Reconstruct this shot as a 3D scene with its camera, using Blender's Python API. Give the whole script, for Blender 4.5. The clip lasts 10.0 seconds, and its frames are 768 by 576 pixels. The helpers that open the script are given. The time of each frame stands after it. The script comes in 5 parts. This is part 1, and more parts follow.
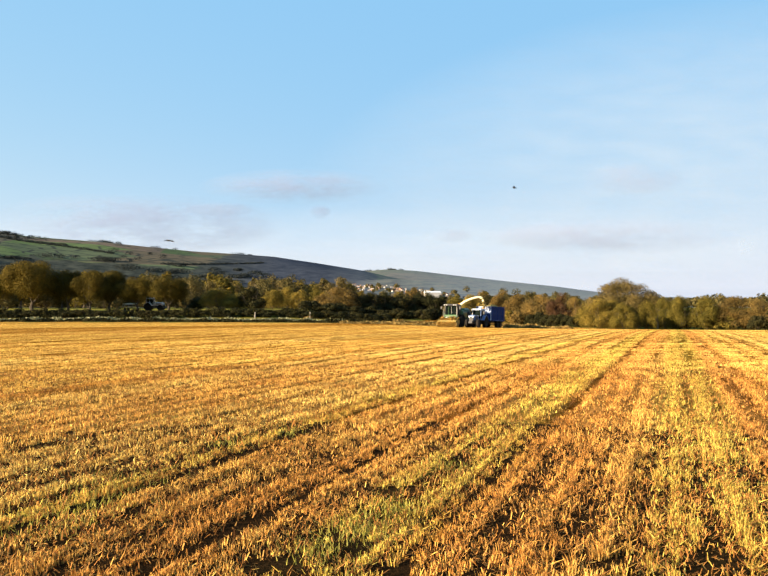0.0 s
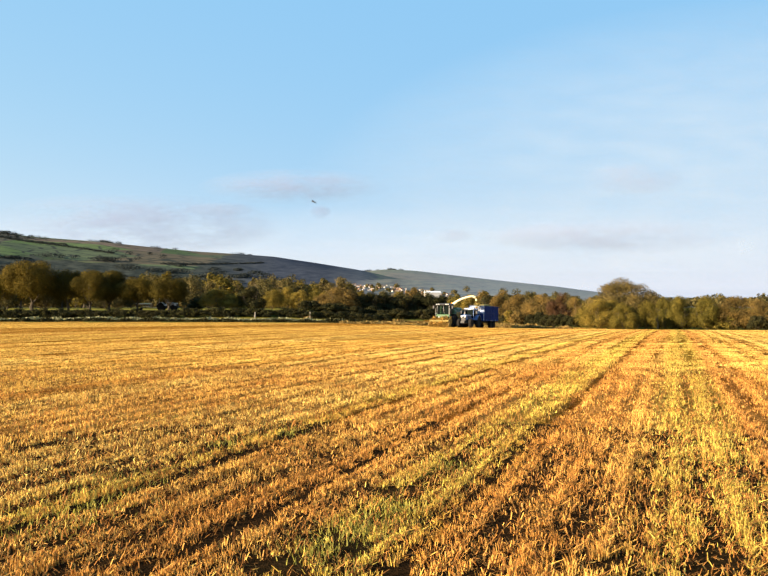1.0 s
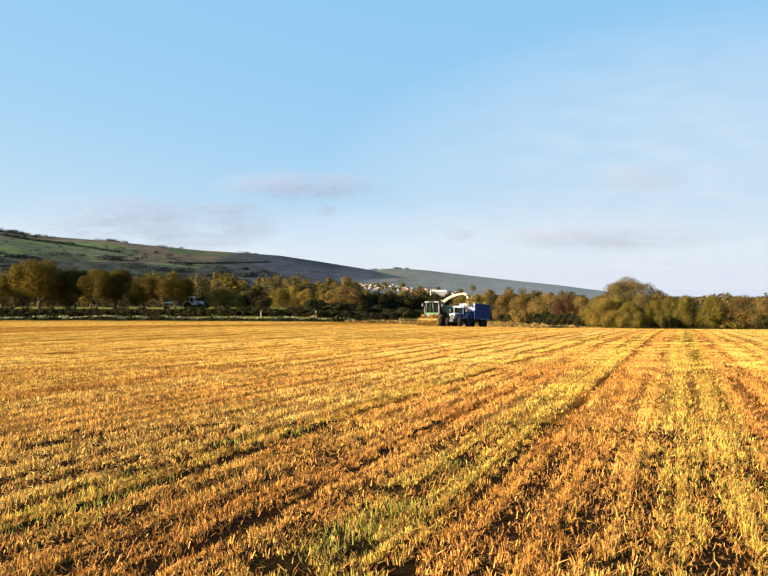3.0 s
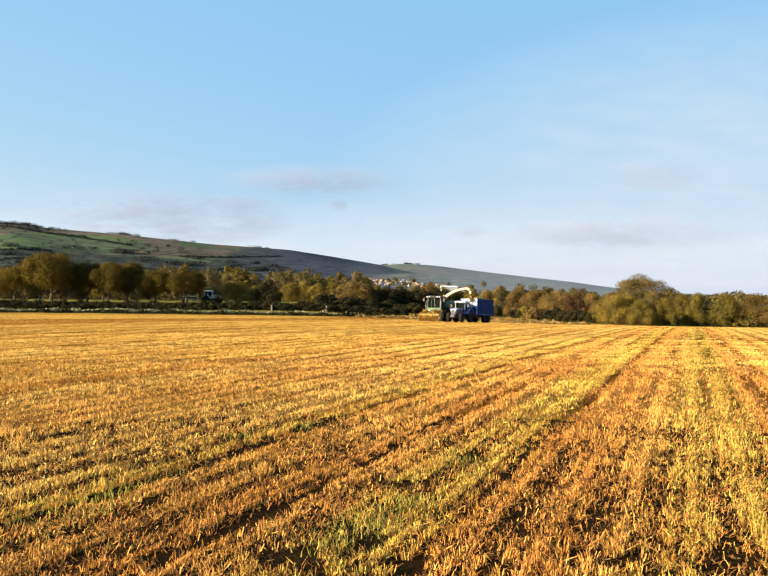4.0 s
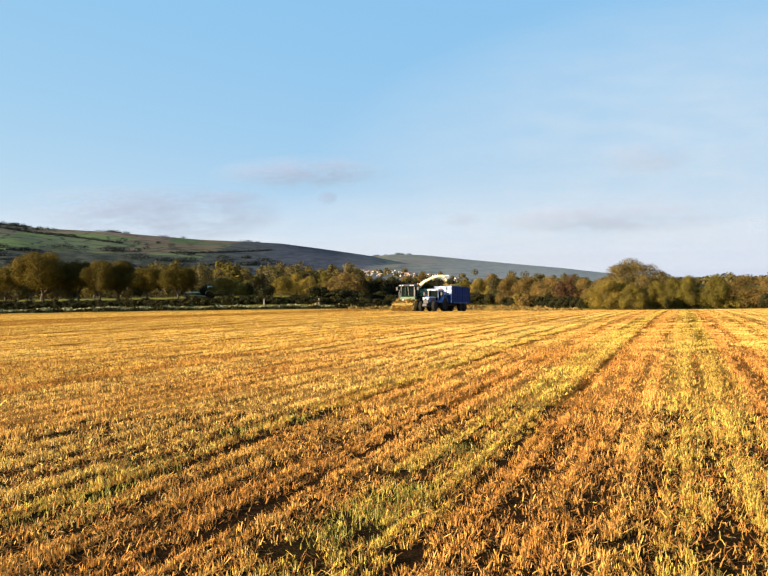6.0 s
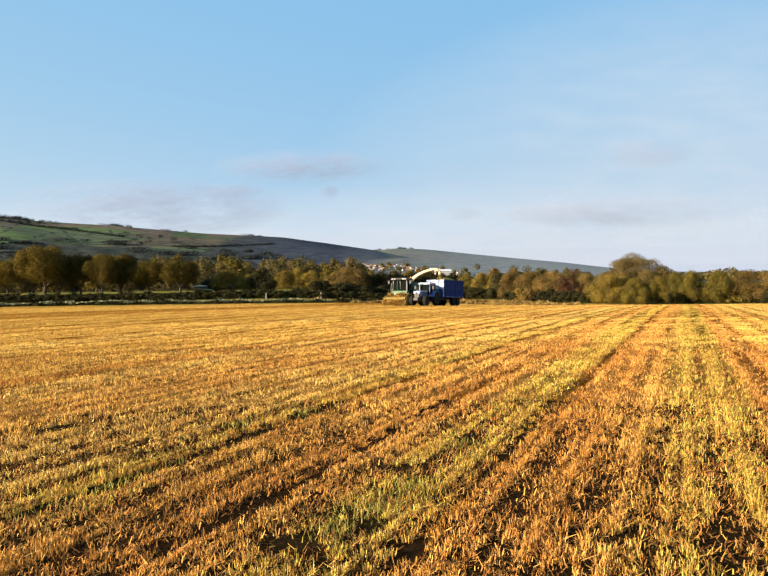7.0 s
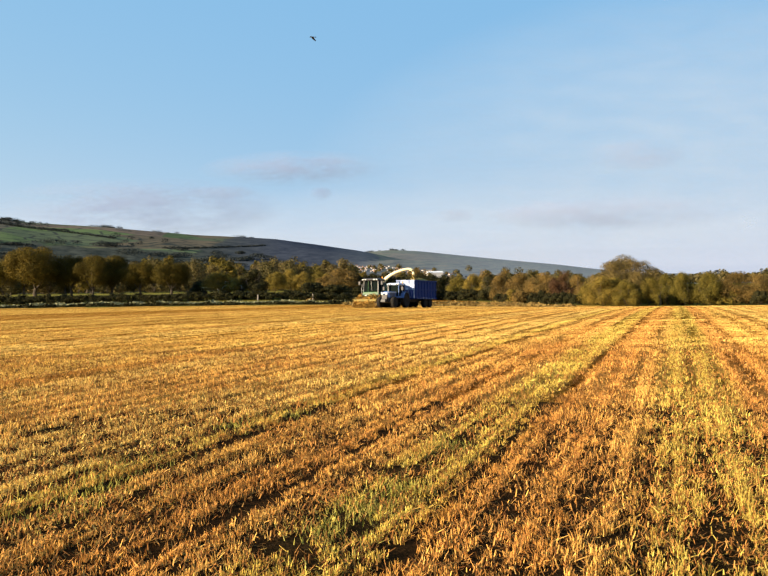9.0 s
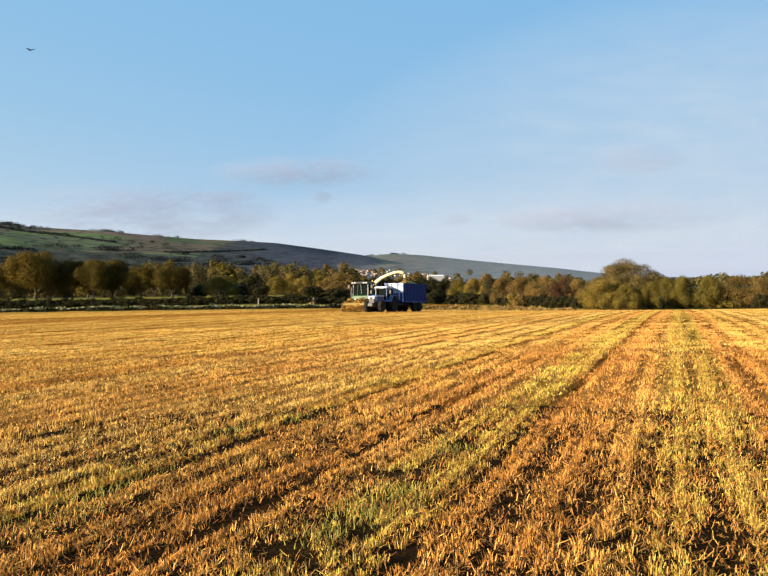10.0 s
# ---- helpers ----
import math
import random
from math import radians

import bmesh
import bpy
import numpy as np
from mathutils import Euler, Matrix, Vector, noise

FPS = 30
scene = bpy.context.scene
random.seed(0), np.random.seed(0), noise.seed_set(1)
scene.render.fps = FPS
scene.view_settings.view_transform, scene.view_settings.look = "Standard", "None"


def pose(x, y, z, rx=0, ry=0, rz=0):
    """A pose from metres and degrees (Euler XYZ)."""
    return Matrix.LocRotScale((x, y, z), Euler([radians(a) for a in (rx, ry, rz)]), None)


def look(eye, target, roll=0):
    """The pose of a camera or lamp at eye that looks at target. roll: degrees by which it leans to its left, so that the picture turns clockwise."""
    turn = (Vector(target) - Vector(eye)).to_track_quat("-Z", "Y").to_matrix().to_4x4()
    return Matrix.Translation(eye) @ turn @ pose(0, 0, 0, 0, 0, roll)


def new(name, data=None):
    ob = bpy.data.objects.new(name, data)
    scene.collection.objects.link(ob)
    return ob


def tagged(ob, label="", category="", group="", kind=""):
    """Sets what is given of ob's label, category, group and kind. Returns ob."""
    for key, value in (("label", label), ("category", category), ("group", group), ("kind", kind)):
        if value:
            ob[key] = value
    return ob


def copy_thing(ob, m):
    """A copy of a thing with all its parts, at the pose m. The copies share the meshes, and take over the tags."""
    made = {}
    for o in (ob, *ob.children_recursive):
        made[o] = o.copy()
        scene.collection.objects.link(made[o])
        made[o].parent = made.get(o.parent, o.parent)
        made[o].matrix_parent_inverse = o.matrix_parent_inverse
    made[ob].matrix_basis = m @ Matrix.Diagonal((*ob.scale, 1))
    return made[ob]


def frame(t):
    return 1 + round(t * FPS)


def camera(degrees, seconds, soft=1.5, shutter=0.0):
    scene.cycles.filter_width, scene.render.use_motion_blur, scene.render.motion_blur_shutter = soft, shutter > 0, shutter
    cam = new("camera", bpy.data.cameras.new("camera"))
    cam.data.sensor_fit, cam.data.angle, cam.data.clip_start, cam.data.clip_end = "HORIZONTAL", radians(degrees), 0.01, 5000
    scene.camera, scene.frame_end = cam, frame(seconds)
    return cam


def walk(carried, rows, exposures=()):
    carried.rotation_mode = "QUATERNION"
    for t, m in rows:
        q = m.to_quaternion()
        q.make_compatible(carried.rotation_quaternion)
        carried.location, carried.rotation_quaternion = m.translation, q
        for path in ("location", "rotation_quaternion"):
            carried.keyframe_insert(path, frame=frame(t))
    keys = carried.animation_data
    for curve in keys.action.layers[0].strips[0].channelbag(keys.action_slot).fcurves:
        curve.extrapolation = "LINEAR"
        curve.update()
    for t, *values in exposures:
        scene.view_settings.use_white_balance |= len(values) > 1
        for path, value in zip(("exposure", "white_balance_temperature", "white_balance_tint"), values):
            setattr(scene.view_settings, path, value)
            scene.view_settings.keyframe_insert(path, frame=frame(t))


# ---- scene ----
EYE = 1.7
cam = camera(54.0, 10.0, soft=1.5)
walk(cam, [
    (0.0, pose(0, 0, EYE, 91.269, 0.016, -0.001)),
    (0.5, pose(0, 0, EYE, 91.316, -0.006, 0.041)),
    (1.0, pose(0, 0, EYE, 91.266, 0.000, 0.000)),
    (1.5, pose(0, 0, EYE, 91.290, -0.049, 0.115)),
    (2.0, pose(0, 0, EYE, 91.197, -0.060, 0.004)),
    (2.2, pose(0, 0, EYE, 91.144, -0.040, 0.014)),
    (3.3, pose(0, 0, EYE, 91.201, -0.044, 0.524)),
    (3.5, pose(0, 0, EYE, 91.062, -0.074, 0.177)),
    (3.7, pose(0, 0, EYE, 90.832, -0.330, 0.944)),
    (4.0, pose(0, 0, EYE, 90.820, -0.499, 1.234)),
    (4.2, pose(0, 0, EYE, 90.379, -0.735, 0.994)),
    (4.5, pose(0, 0, EYE, 90.033, -0.143, 0.349)),
    (4.7, pose(0, 0, EYE, 90.366, 0.138, 0.486)),
    (5.0, pose(0, 0, EYE, 89.521, 0.090, 0.707)),
    (5.2, pose(0, 0, EYE, 90.201, 0.619, 0.479)),
    (5.5, pose(0, 0, EYE, 90.216, 1.096, 0.408)),
    (5.7, pose(0, 0, EYE, 90.171, 1.013, 0.575)),
    (6.8, pose(0, 0, EYE, 90.083, 1.092, 0.768)),
    (7.0, pose(0, 0, EYE, 89.688, 0.900, 0.804)),
    (7.5, pose(0, 0, EYE, 89.788, 0.957, 0.629)),
    (8.0, pose(0, 0, EYE, 89.583, 0.889, 0.422)),
    (8.5, pose(0, 0, EYE, 89.699, 0.903, 0.305)),
    (9.0, pose(0, 0, EYE, 89.807, 0.886, 0.189)),
    (9.5, pose(0, 0, EYE, 90.031, 0.928, 0.243)),
    (10.0, pose(0, 0, EYE, 90.100, 0.932, 0.233)),
], exposures=[(0, 2.04, 6560, 10), (3.5, 2.0, 6520, 10), (5.5, 1.95, 6480, 10), (7.0, 1.87, 6450, 10.5), (8.5, 1.83, 6400, 11), (10.0, 1.77, 6310, 11)])

# world and sun
SUN_WAY = Vector((-0.93, -0.37, 0.0)).normalized()
SUN_UP = radians(14.5)
world = bpy.data.worlds.new("sky")
scene.world = world
world.use_nodes = True
wn, wl = world.node_tree.nodes, world.node_tree.links
sky = wn.new("ShaderNodeTexSky")
sky.sky_type = "NISHITA"
sky.sun_disc = False
sky.sun_elevation = SUN_UP
sky.sun_rotation = -math.atan2(SUN_WAY.x, SUN_WAY.y)
sky.air_density, sky.dust_density, sky.ozone_density = 1.0, 0.3, 1.5
tint = wn.new("ShaderNodeMix")
tint.data_type, tint.blend_type = "RGBA", "MULTIPLY"
tint.inputs[0].default_value = 1.0
tint.inputs[7].default_value = (0.46, 0.215, 0.02, 1)
haze = wn.new("ShaderNodeMix")
haze.data_type, haze.blend_type = "RGBA", "ADD"
haze.inputs[0].default_value = 1.0
haze.inputs[7].default_value = (0.86, 2.43, 4.28, 1)
wl.new(sky.outputs["Color"], tint.inputs[6])
wl.new(tint.outputs[2], haze.inputs[6])
wl.new(haze.outputs[2], wn["Background"].inputs["Color"])
wn["Background"].inputs["Strength"].default_value = 0.0515
sun_data = bpy.data.lights.new("sun", "SUN")
sun_data.energy, sun_data.angle, sun_data.color = 5.0, radians(0.55), (1.0, 0.80, 0.55)
sun = new("sun", sun_data)
sun.matrix_world = look((0, 0, 60), tuple(Vector((0, 0, 60)) - SUN_WAY * math.cos(SUN_UP) - Vector((0, 0, math.sin(SUN_UP)))))


# ---- materials ----
def mat(name, rough=0.7, metal=0.0, spec=0.3):
    m = bpy.data.materials.new(name)
    m.use_nodes = True
    b = m.node_tree.nodes["Principled BSDF"]
    b.inputs["Roughness"].default_value, b.inputs["Metallic"].default_value = rough, metal
    b.inputs["Specular IOR Level"].default_value = spec
    return m, m.node_tree.nodes, m.node_tree.links, b


def math_node(n, l, op, a, b=None, c=None):
    k = n.new("ShaderNodeMath")
    k.operation = op
    for i, v in enumerate((a, b, c)):
        if v is None:
            continue
        if isinstance(v, (int, float)):
            k.inputs[i].default_value = v
        else:
            l.new(v, k.inputs[i])
    return k.outputs[0]


def ramp(n, l, fac, stops, interp="LINEAR"):
    k = n.new("ShaderNodeValToRGB")
    k.color_ramp.interpolation = interp
    e = k.color_ramp.elements
    e[0].position, e[0].color = stops[0][0], (*stops[0][1], 1)
    e[1].position, e[1].color = stops[-1][0], (*stops[-1][1], 1)
    for p, c in stops[1:-1]:
        x = e.new(p)
        x.color = (*c, 1)
    l.new(fac, k.inputs[0])
    return k.outputs[0]


def noise_node(n, l, vec, scale, detail=4.0, rough=0.55):
    k = n.new("ShaderNodeTexNoise")
    k.inputs["Scale"].default_value, k.inputs["Detail"].default_value, k.inputs["Roughness"].default_value = scale, detail, rough
    if vec is not None:
        l.new(vec, k.inputs["Vector"])
    return k.outputs[0]


def mix_col(n, l, fac, a, b, kind="MIX"):
    k = n.new("ShaderNodeMix")
    k.data_type, k.blend_type = "RGBA", kind
    for sock, v in ((k.inputs[0], fac), (k.inputs[6], a), (k.inputs[7], b)):
        if isinstance(v, (int, float)):
            sock.default_value = v
        elif isinstance(v, tuple):
            sock.default_value = (*v, 1)
        else:
            l.new(v, sock)
    return k.outputs[2]


def bump(n, l, b, height, strength, dist):
    k = n.new("ShaderNodeBump")
    k.inputs["Strength"].default_value, k.inputs["Distance"].default_value = strength, dist
    l.new(height, k.inputs["Height"])
    l.new(k.outputs[0], b.inputs["Normal"])


def paint(name, col, rough=0.4, metal=0.0, dirt=0.25, dirt_col=(0.16, 0.12, 0.07), spec=0.4, edge=(0.42, 0.72)):
    """Worn machine paint with dust."""
    m, n, l, b = mat(name, rough, metal, spec)
    co = n.new("ShaderNodeTexCoord").outputs["Object"]
    d = ramp(n, l, noise_node(n, l, co, 2.2, 5), [(edge[0], (0, 0, 0)), (edge[1], (1, 1, 1))])
    c = mix_col(n, l, math_node(n, l, "MULTIPLY", d, dirt), col, dirt_col)
    fine = noise_node(n, l, co, 18, 3)
    c = mix_col(n, l, math_node(n, l, "MULTIPLY", fine, 0.25), c, tuple(v * 0.6 for v in col))
    l.new(c, b.inputs["Base Color"])
    r = math_node(n, l, "MULTIPLY_ADD", fine, 0.25, rough - 0.1)
    l.new(r, b.inputs["Roughness"])
    return m


# the bands that the rows of the crop leave, by distance across the rows
GOLD, YEL, YGR = (0.68, 0.455, 0.120), (0.69, 0.490, 0.150), (0.57, 0.445, 0.100)
ORA, RED, OLV, DRED = (0.68, 0.425, 0.118), (0.67, 0.365, 0.098), (0.49, 0.375, 0.085), (0.58, 0.31, 0.09)
ROW_SLOPE = 0.384
BANDS = [(-24, GOLD), (-19.5, YEL), (-18.0, GOLD), (-16.5, YEL), (-13.5, GOLD), (-11.9, ORA), (-11.4, YEL), (-10.5, YEL), (-9.6, ORA),
         (-8.1, ORA), (-7.3, YEL), (-6.6, YEL), (-5.8, YEL), (-5.25, YGR), (-4.9, ORA), (-4.2, ORA), (-3.4, RED), (-2.85, ORA),
         (-2.6, YGR), (-1.95, YGR), (-1.68, RED), (-0.95, RED), (-0.5, ORA), (-0.1, OLV), (0.4, OLV), (0.8, OLV), (1.0, DRED),
         (1.6, RED), (2.2, GOLD), (3.2, ORA), (4.0, YEL), (8.0, GOLD)]


def band_colour(n, l, wobble, lines=0.3):
    """The row colour at a place of the field."""
    g = n.new("ShaderNodeNewGeometry").outputs["Position"]
    s = n.new("ShaderNodeSeparateXYZ")
    l.new(g, s.inputs[0])
    a = math_node(n, l, "MULTIPLY_ADD", s.outputs[1], -ROW_SLOPE, s.outputs[0])
    w = math_node(n, l, "SUBTRACT", noise_node(n, l, g, 0.9, 3), 0.5)
    a = math_node(n, l, "MULTIPLY_ADD", w, wobble, a)
    f = math_node(n, l, "MULTIPLY_ADD", a, 1 / 32, 0.75)
    c = ramp(n, l, f, [((p + 24) / 32, c) for p, c in BANDS])
    v = n.new("ShaderNodeCombineXYZ")
    l.new(math_node(n, l, "MULTIPLY", a, 0.8), v.inputs[0])
    l.new(math_node(n, l, "MULTIPLY", s.outputs[1], 0.03), v.inputs[1])
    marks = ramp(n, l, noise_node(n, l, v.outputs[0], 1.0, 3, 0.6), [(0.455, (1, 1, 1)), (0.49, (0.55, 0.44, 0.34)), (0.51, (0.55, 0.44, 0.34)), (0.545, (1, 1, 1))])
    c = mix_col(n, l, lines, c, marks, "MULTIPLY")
    # dark lines of ruts and seams; at -1.74 a taller band's shadow painted in
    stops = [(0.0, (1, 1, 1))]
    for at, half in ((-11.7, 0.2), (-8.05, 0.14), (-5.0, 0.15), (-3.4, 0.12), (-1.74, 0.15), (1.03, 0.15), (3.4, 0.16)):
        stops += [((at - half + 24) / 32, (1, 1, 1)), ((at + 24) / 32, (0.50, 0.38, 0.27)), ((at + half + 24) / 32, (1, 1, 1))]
    ruts_and_shade = ramp(n, l, f, stops + [(1.0, (1, 1, 1))])
    c = mix_col(n, l, min(1.0, lines * 1.6), c, ruts_and_shade, "MULTIPLY")
    # broad strips and wheel lines of the far side, from 64 m across to the near rows
    far = [(0.0, (1.05, 1.05, 1.0))]
    for lo, hi, tone in ((-62, -46, (0.62, 0.50, 0.36)), (-41.0, -39.6, (0.72, 0.60, 0.45)), (-31.8, -31.0, (0.55, 0.42, 0.28)), (-28.6, -27.8, (0.62, 0.50, 0.36)),
                         (-22.5, -21.8, (0.66, 0.52, 0.38)), (-17.6, -15.0, (0.84, 0.76, 0.64)), (-12.6, -12.3, (0.66, 0.53, 0.38))):
        soft = 0.8 if hi - lo > 2 else 0.2
        far += [((lo - soft + 64) / 72, (1, 1, 1)), ((lo + 64) / 72, tone), ((hi + 64) / 72, tone), ((hi + soft + 64) / 72, (1, 1, 1))]
    strips = ramp(n, l, math_node(n, l, "MULTIPLY_ADD", a, 1 / 72, 64 / 72), far + [(1.0, (1, 1, 1))])
    return mix_col(n, l, 1.0, c, strips, "MULTIPLY"), g


def stubble_material(name, tones, even):
    m, n, l, b = mat(name, 0.62, 0, 0.08)
    c, g = band_colour(n, l, 0.4)
    c = mix_col(n, l, even, c, GOLD)
    r = n.new("ShaderNodeNewGeometry").outputs["Random Per Island"]
    tone = ramp(n, l, r, tones)
    c = mix_col(n, l, 1.0, c, tone, "MULTIPLY")
    big = ramp(n, l, noise_node(n, l, g, 0.35, 3), [(0.35, (0.78, 0.67, 0.59)), (0.65, (1.12, 1.1, 1.02))])
    c = mix_col(n, l, 1.0, c, big, "MULTIPLY")
    l.new(c, b.inputs["Base Color"])
    tr = n.new("ShaderNodeBsdfTranslucent")
    l.new(c, tr.inputs[0])
    mx = n.new("ShaderNodeMixShader")
    mx.inputs[0].default_value = 0.22
    l.new(b.outputs[0], mx.inputs[1])
    l.new(tr.outputs[0], mx.inputs[2])
    l.new(mx.outputs[0], n["Material Output"].inputs[0])
    return m


def field_material():
    m, n, l, b = mat("stubble_field_soil", 0.95, 0, 0.0)
    c, g = band_colour(n, l, 0.4, 0.85)
    st = n.new("ShaderNodeMapping")
    st.inputs["Rotation"].default_value[2] = math.atan(ROW_SLOPE)
    st.inputs["Scale"].default_value = (1.0, 0.22, 1.0)
    l.new(g, st.inputs[0])
    streak = noise_node(n, l, st.outputs[0], 5.0, 6, 0.7)
    fine = noise_node(n, l, g, 26, 5, 0.7)
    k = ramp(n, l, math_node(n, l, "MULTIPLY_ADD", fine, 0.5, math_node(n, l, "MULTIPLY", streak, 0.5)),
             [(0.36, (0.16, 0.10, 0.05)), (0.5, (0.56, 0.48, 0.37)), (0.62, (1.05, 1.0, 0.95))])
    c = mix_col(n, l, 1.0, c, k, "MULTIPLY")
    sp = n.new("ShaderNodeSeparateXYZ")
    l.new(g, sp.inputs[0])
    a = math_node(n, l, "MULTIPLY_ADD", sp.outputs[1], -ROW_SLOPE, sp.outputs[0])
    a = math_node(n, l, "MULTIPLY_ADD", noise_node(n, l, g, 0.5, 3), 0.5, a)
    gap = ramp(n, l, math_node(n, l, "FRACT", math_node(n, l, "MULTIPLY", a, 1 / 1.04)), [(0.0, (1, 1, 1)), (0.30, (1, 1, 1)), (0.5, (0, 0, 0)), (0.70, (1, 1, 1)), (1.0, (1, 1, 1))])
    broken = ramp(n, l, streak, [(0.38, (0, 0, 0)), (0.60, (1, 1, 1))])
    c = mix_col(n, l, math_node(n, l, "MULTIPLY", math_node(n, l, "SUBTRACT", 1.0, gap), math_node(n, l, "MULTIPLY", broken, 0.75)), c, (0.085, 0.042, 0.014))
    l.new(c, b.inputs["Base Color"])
    furrow = math_node(n, l, "POWER", math_node(n, l, "MULTIPLY_ADD", math_node(n, l, "SINE", math_node(n, l, "MULTIPLY", a, 6.2)), 0.5, 0.5), 0.5)
    rel = math_node(n, l, "ADD", math_node(n, l, "ADD", fine, streak), math_node(n, l, "MULTIPLY", furrow, 0.8))
    bump(n, l, b, rel, 0.9, 0.10)
    return m


def soil_material():
    """Bare ground between the stalks near the foot of the rows, painted near black to deepen their shade."""
    m, n, l, b = mat("soil_with_painted_shade", 0.95, 0, 0.0)
    g = n.new("ShaderNodeNewGeometry").outputs["Position"]
    c, _ = band_colour(n, l, 1.0)
    f = noise_node(n, l, g, 30, 6, 0.7)
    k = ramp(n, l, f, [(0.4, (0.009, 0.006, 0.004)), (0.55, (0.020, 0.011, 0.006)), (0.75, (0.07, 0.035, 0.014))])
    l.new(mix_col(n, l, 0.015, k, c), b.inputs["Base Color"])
    bump(n, l, b, f, 1.0, 0.05)
    return m


def pasture_material():
    m, n, l, b = mat("pasture_grass", 0.9, 0, 0.0)
    g = n.new("ShaderNodeNewGeometry").outputs["Position"]
    c = ramp(n, l, noise_node(n, l, g, 0.06, 5), [(0.35, (0.10, 0.10, 0.018)), (0.5, (0.15, 0.135, 0.025)), (0.65, (0.22, 0.175, 0.04))])
    c = mix_col(n, l, 0.5, c, ramp(n, l, noise_node(n, l, g, 3.0, 4), [(0.3, (0.07, 0.065, 0.016)), (0.7, (0.24, 0.20, 0.05))]))
    l.new(c, b.inputs["Base Color"])
    bump(n, l, b, noise_node(n, l, g, 5, 4), 0.8, 0.15)
    return m


def hill_material():
    m, n, l, b = mat("hill_pasture_with_painted_haze", 0.95, 0, 0.0)
    g = n.new("ShaderNodeNewGeometry").outputs["Position"]
    mp = n.new("ShaderNodeMapping")
    mp.inputs["Scale"].default_value = (0.0026, 0.0058, 0.0)
    mp.inputs["Rotation"].default_value[2] = 0.12
    l.new(g, mp.inputs[0])
    v = n.new("ShaderNodeTexVoronoi")
    v.inputs["Scale"].default_value = 1.0
    l.new(mp.outputs[0], v.inputs["Vector"])
    s = n.new("ShaderNodeSeparateColor")
    l.new(v.outputs["Color"], s.inputs[0])
    field = ramp(n, l, s.outputs[0], [(0.0, (0.050, 0.076, 0.040)), (0.3, (0.090, 0.130, 0.052)), (0.45, (0.085, 0.075, 0.050)),
                                     (0.6, (0.135, 0.105, 0.080)), (0.75, (0.060, 0.070, 0.050)), (1.0, (0.085, 0.115, 0.060))])
    e = n.new("ShaderNodeTexVoronoi")
    e.feature = "DISTANCE_TO_EDGE"
    l.new(mp.outputs[0], e.inputs["Vector"])
    line = ramp(n, l, e.outputs[0], [(0.03, (0.9, 0.9, 0.9)), (0.06, (0, 0, 0))])
    c = mix_col(n, l, line, field, (0.026, 0.032, 0.030))
    sp = n.new("ShaderNodeSeparateXYZ")
    l.new(g, sp.inputs[0])
    t = math_node(n, l, "DIVIDE", sp.outputs[0], sp.outputs[1])
    crest = math_node(n, l, "MAXIMUM", math_node(n, l, "MULTIPLY_ADD", t, -251.0, 99.0), 40.0)
    up = math_node(n, l, "DIVIDE", sp.outputs[2], crest)
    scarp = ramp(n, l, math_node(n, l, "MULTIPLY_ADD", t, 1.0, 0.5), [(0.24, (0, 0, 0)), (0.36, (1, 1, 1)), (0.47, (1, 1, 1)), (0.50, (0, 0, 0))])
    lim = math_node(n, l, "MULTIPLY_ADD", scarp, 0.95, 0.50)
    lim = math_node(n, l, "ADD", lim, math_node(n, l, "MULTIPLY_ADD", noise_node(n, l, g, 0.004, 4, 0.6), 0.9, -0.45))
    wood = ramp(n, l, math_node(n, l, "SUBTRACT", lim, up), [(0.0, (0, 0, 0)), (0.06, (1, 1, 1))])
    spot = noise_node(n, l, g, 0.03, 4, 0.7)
    # the scarp's woods get a bluer tone, distance haze put into the colour
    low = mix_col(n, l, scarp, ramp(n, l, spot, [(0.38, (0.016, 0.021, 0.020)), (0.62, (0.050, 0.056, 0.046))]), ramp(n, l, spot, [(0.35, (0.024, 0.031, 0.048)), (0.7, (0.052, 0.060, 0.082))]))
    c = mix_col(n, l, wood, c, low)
    c = mix_col(n, l, math_node(n, l, "MULTIPLY", spot, 0.3), c, (0.042, 0.050, 0.052))
    # paler blue-grey towards the east: haze painted over the hill's own colour
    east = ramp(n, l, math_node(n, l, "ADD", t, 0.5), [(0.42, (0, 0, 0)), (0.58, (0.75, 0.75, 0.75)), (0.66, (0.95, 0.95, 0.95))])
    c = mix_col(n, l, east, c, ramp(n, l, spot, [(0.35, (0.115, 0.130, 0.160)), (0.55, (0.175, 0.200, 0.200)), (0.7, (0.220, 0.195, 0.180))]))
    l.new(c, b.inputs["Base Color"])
    bump(n, l, b, spot, 0.4, 6.0)
    return m


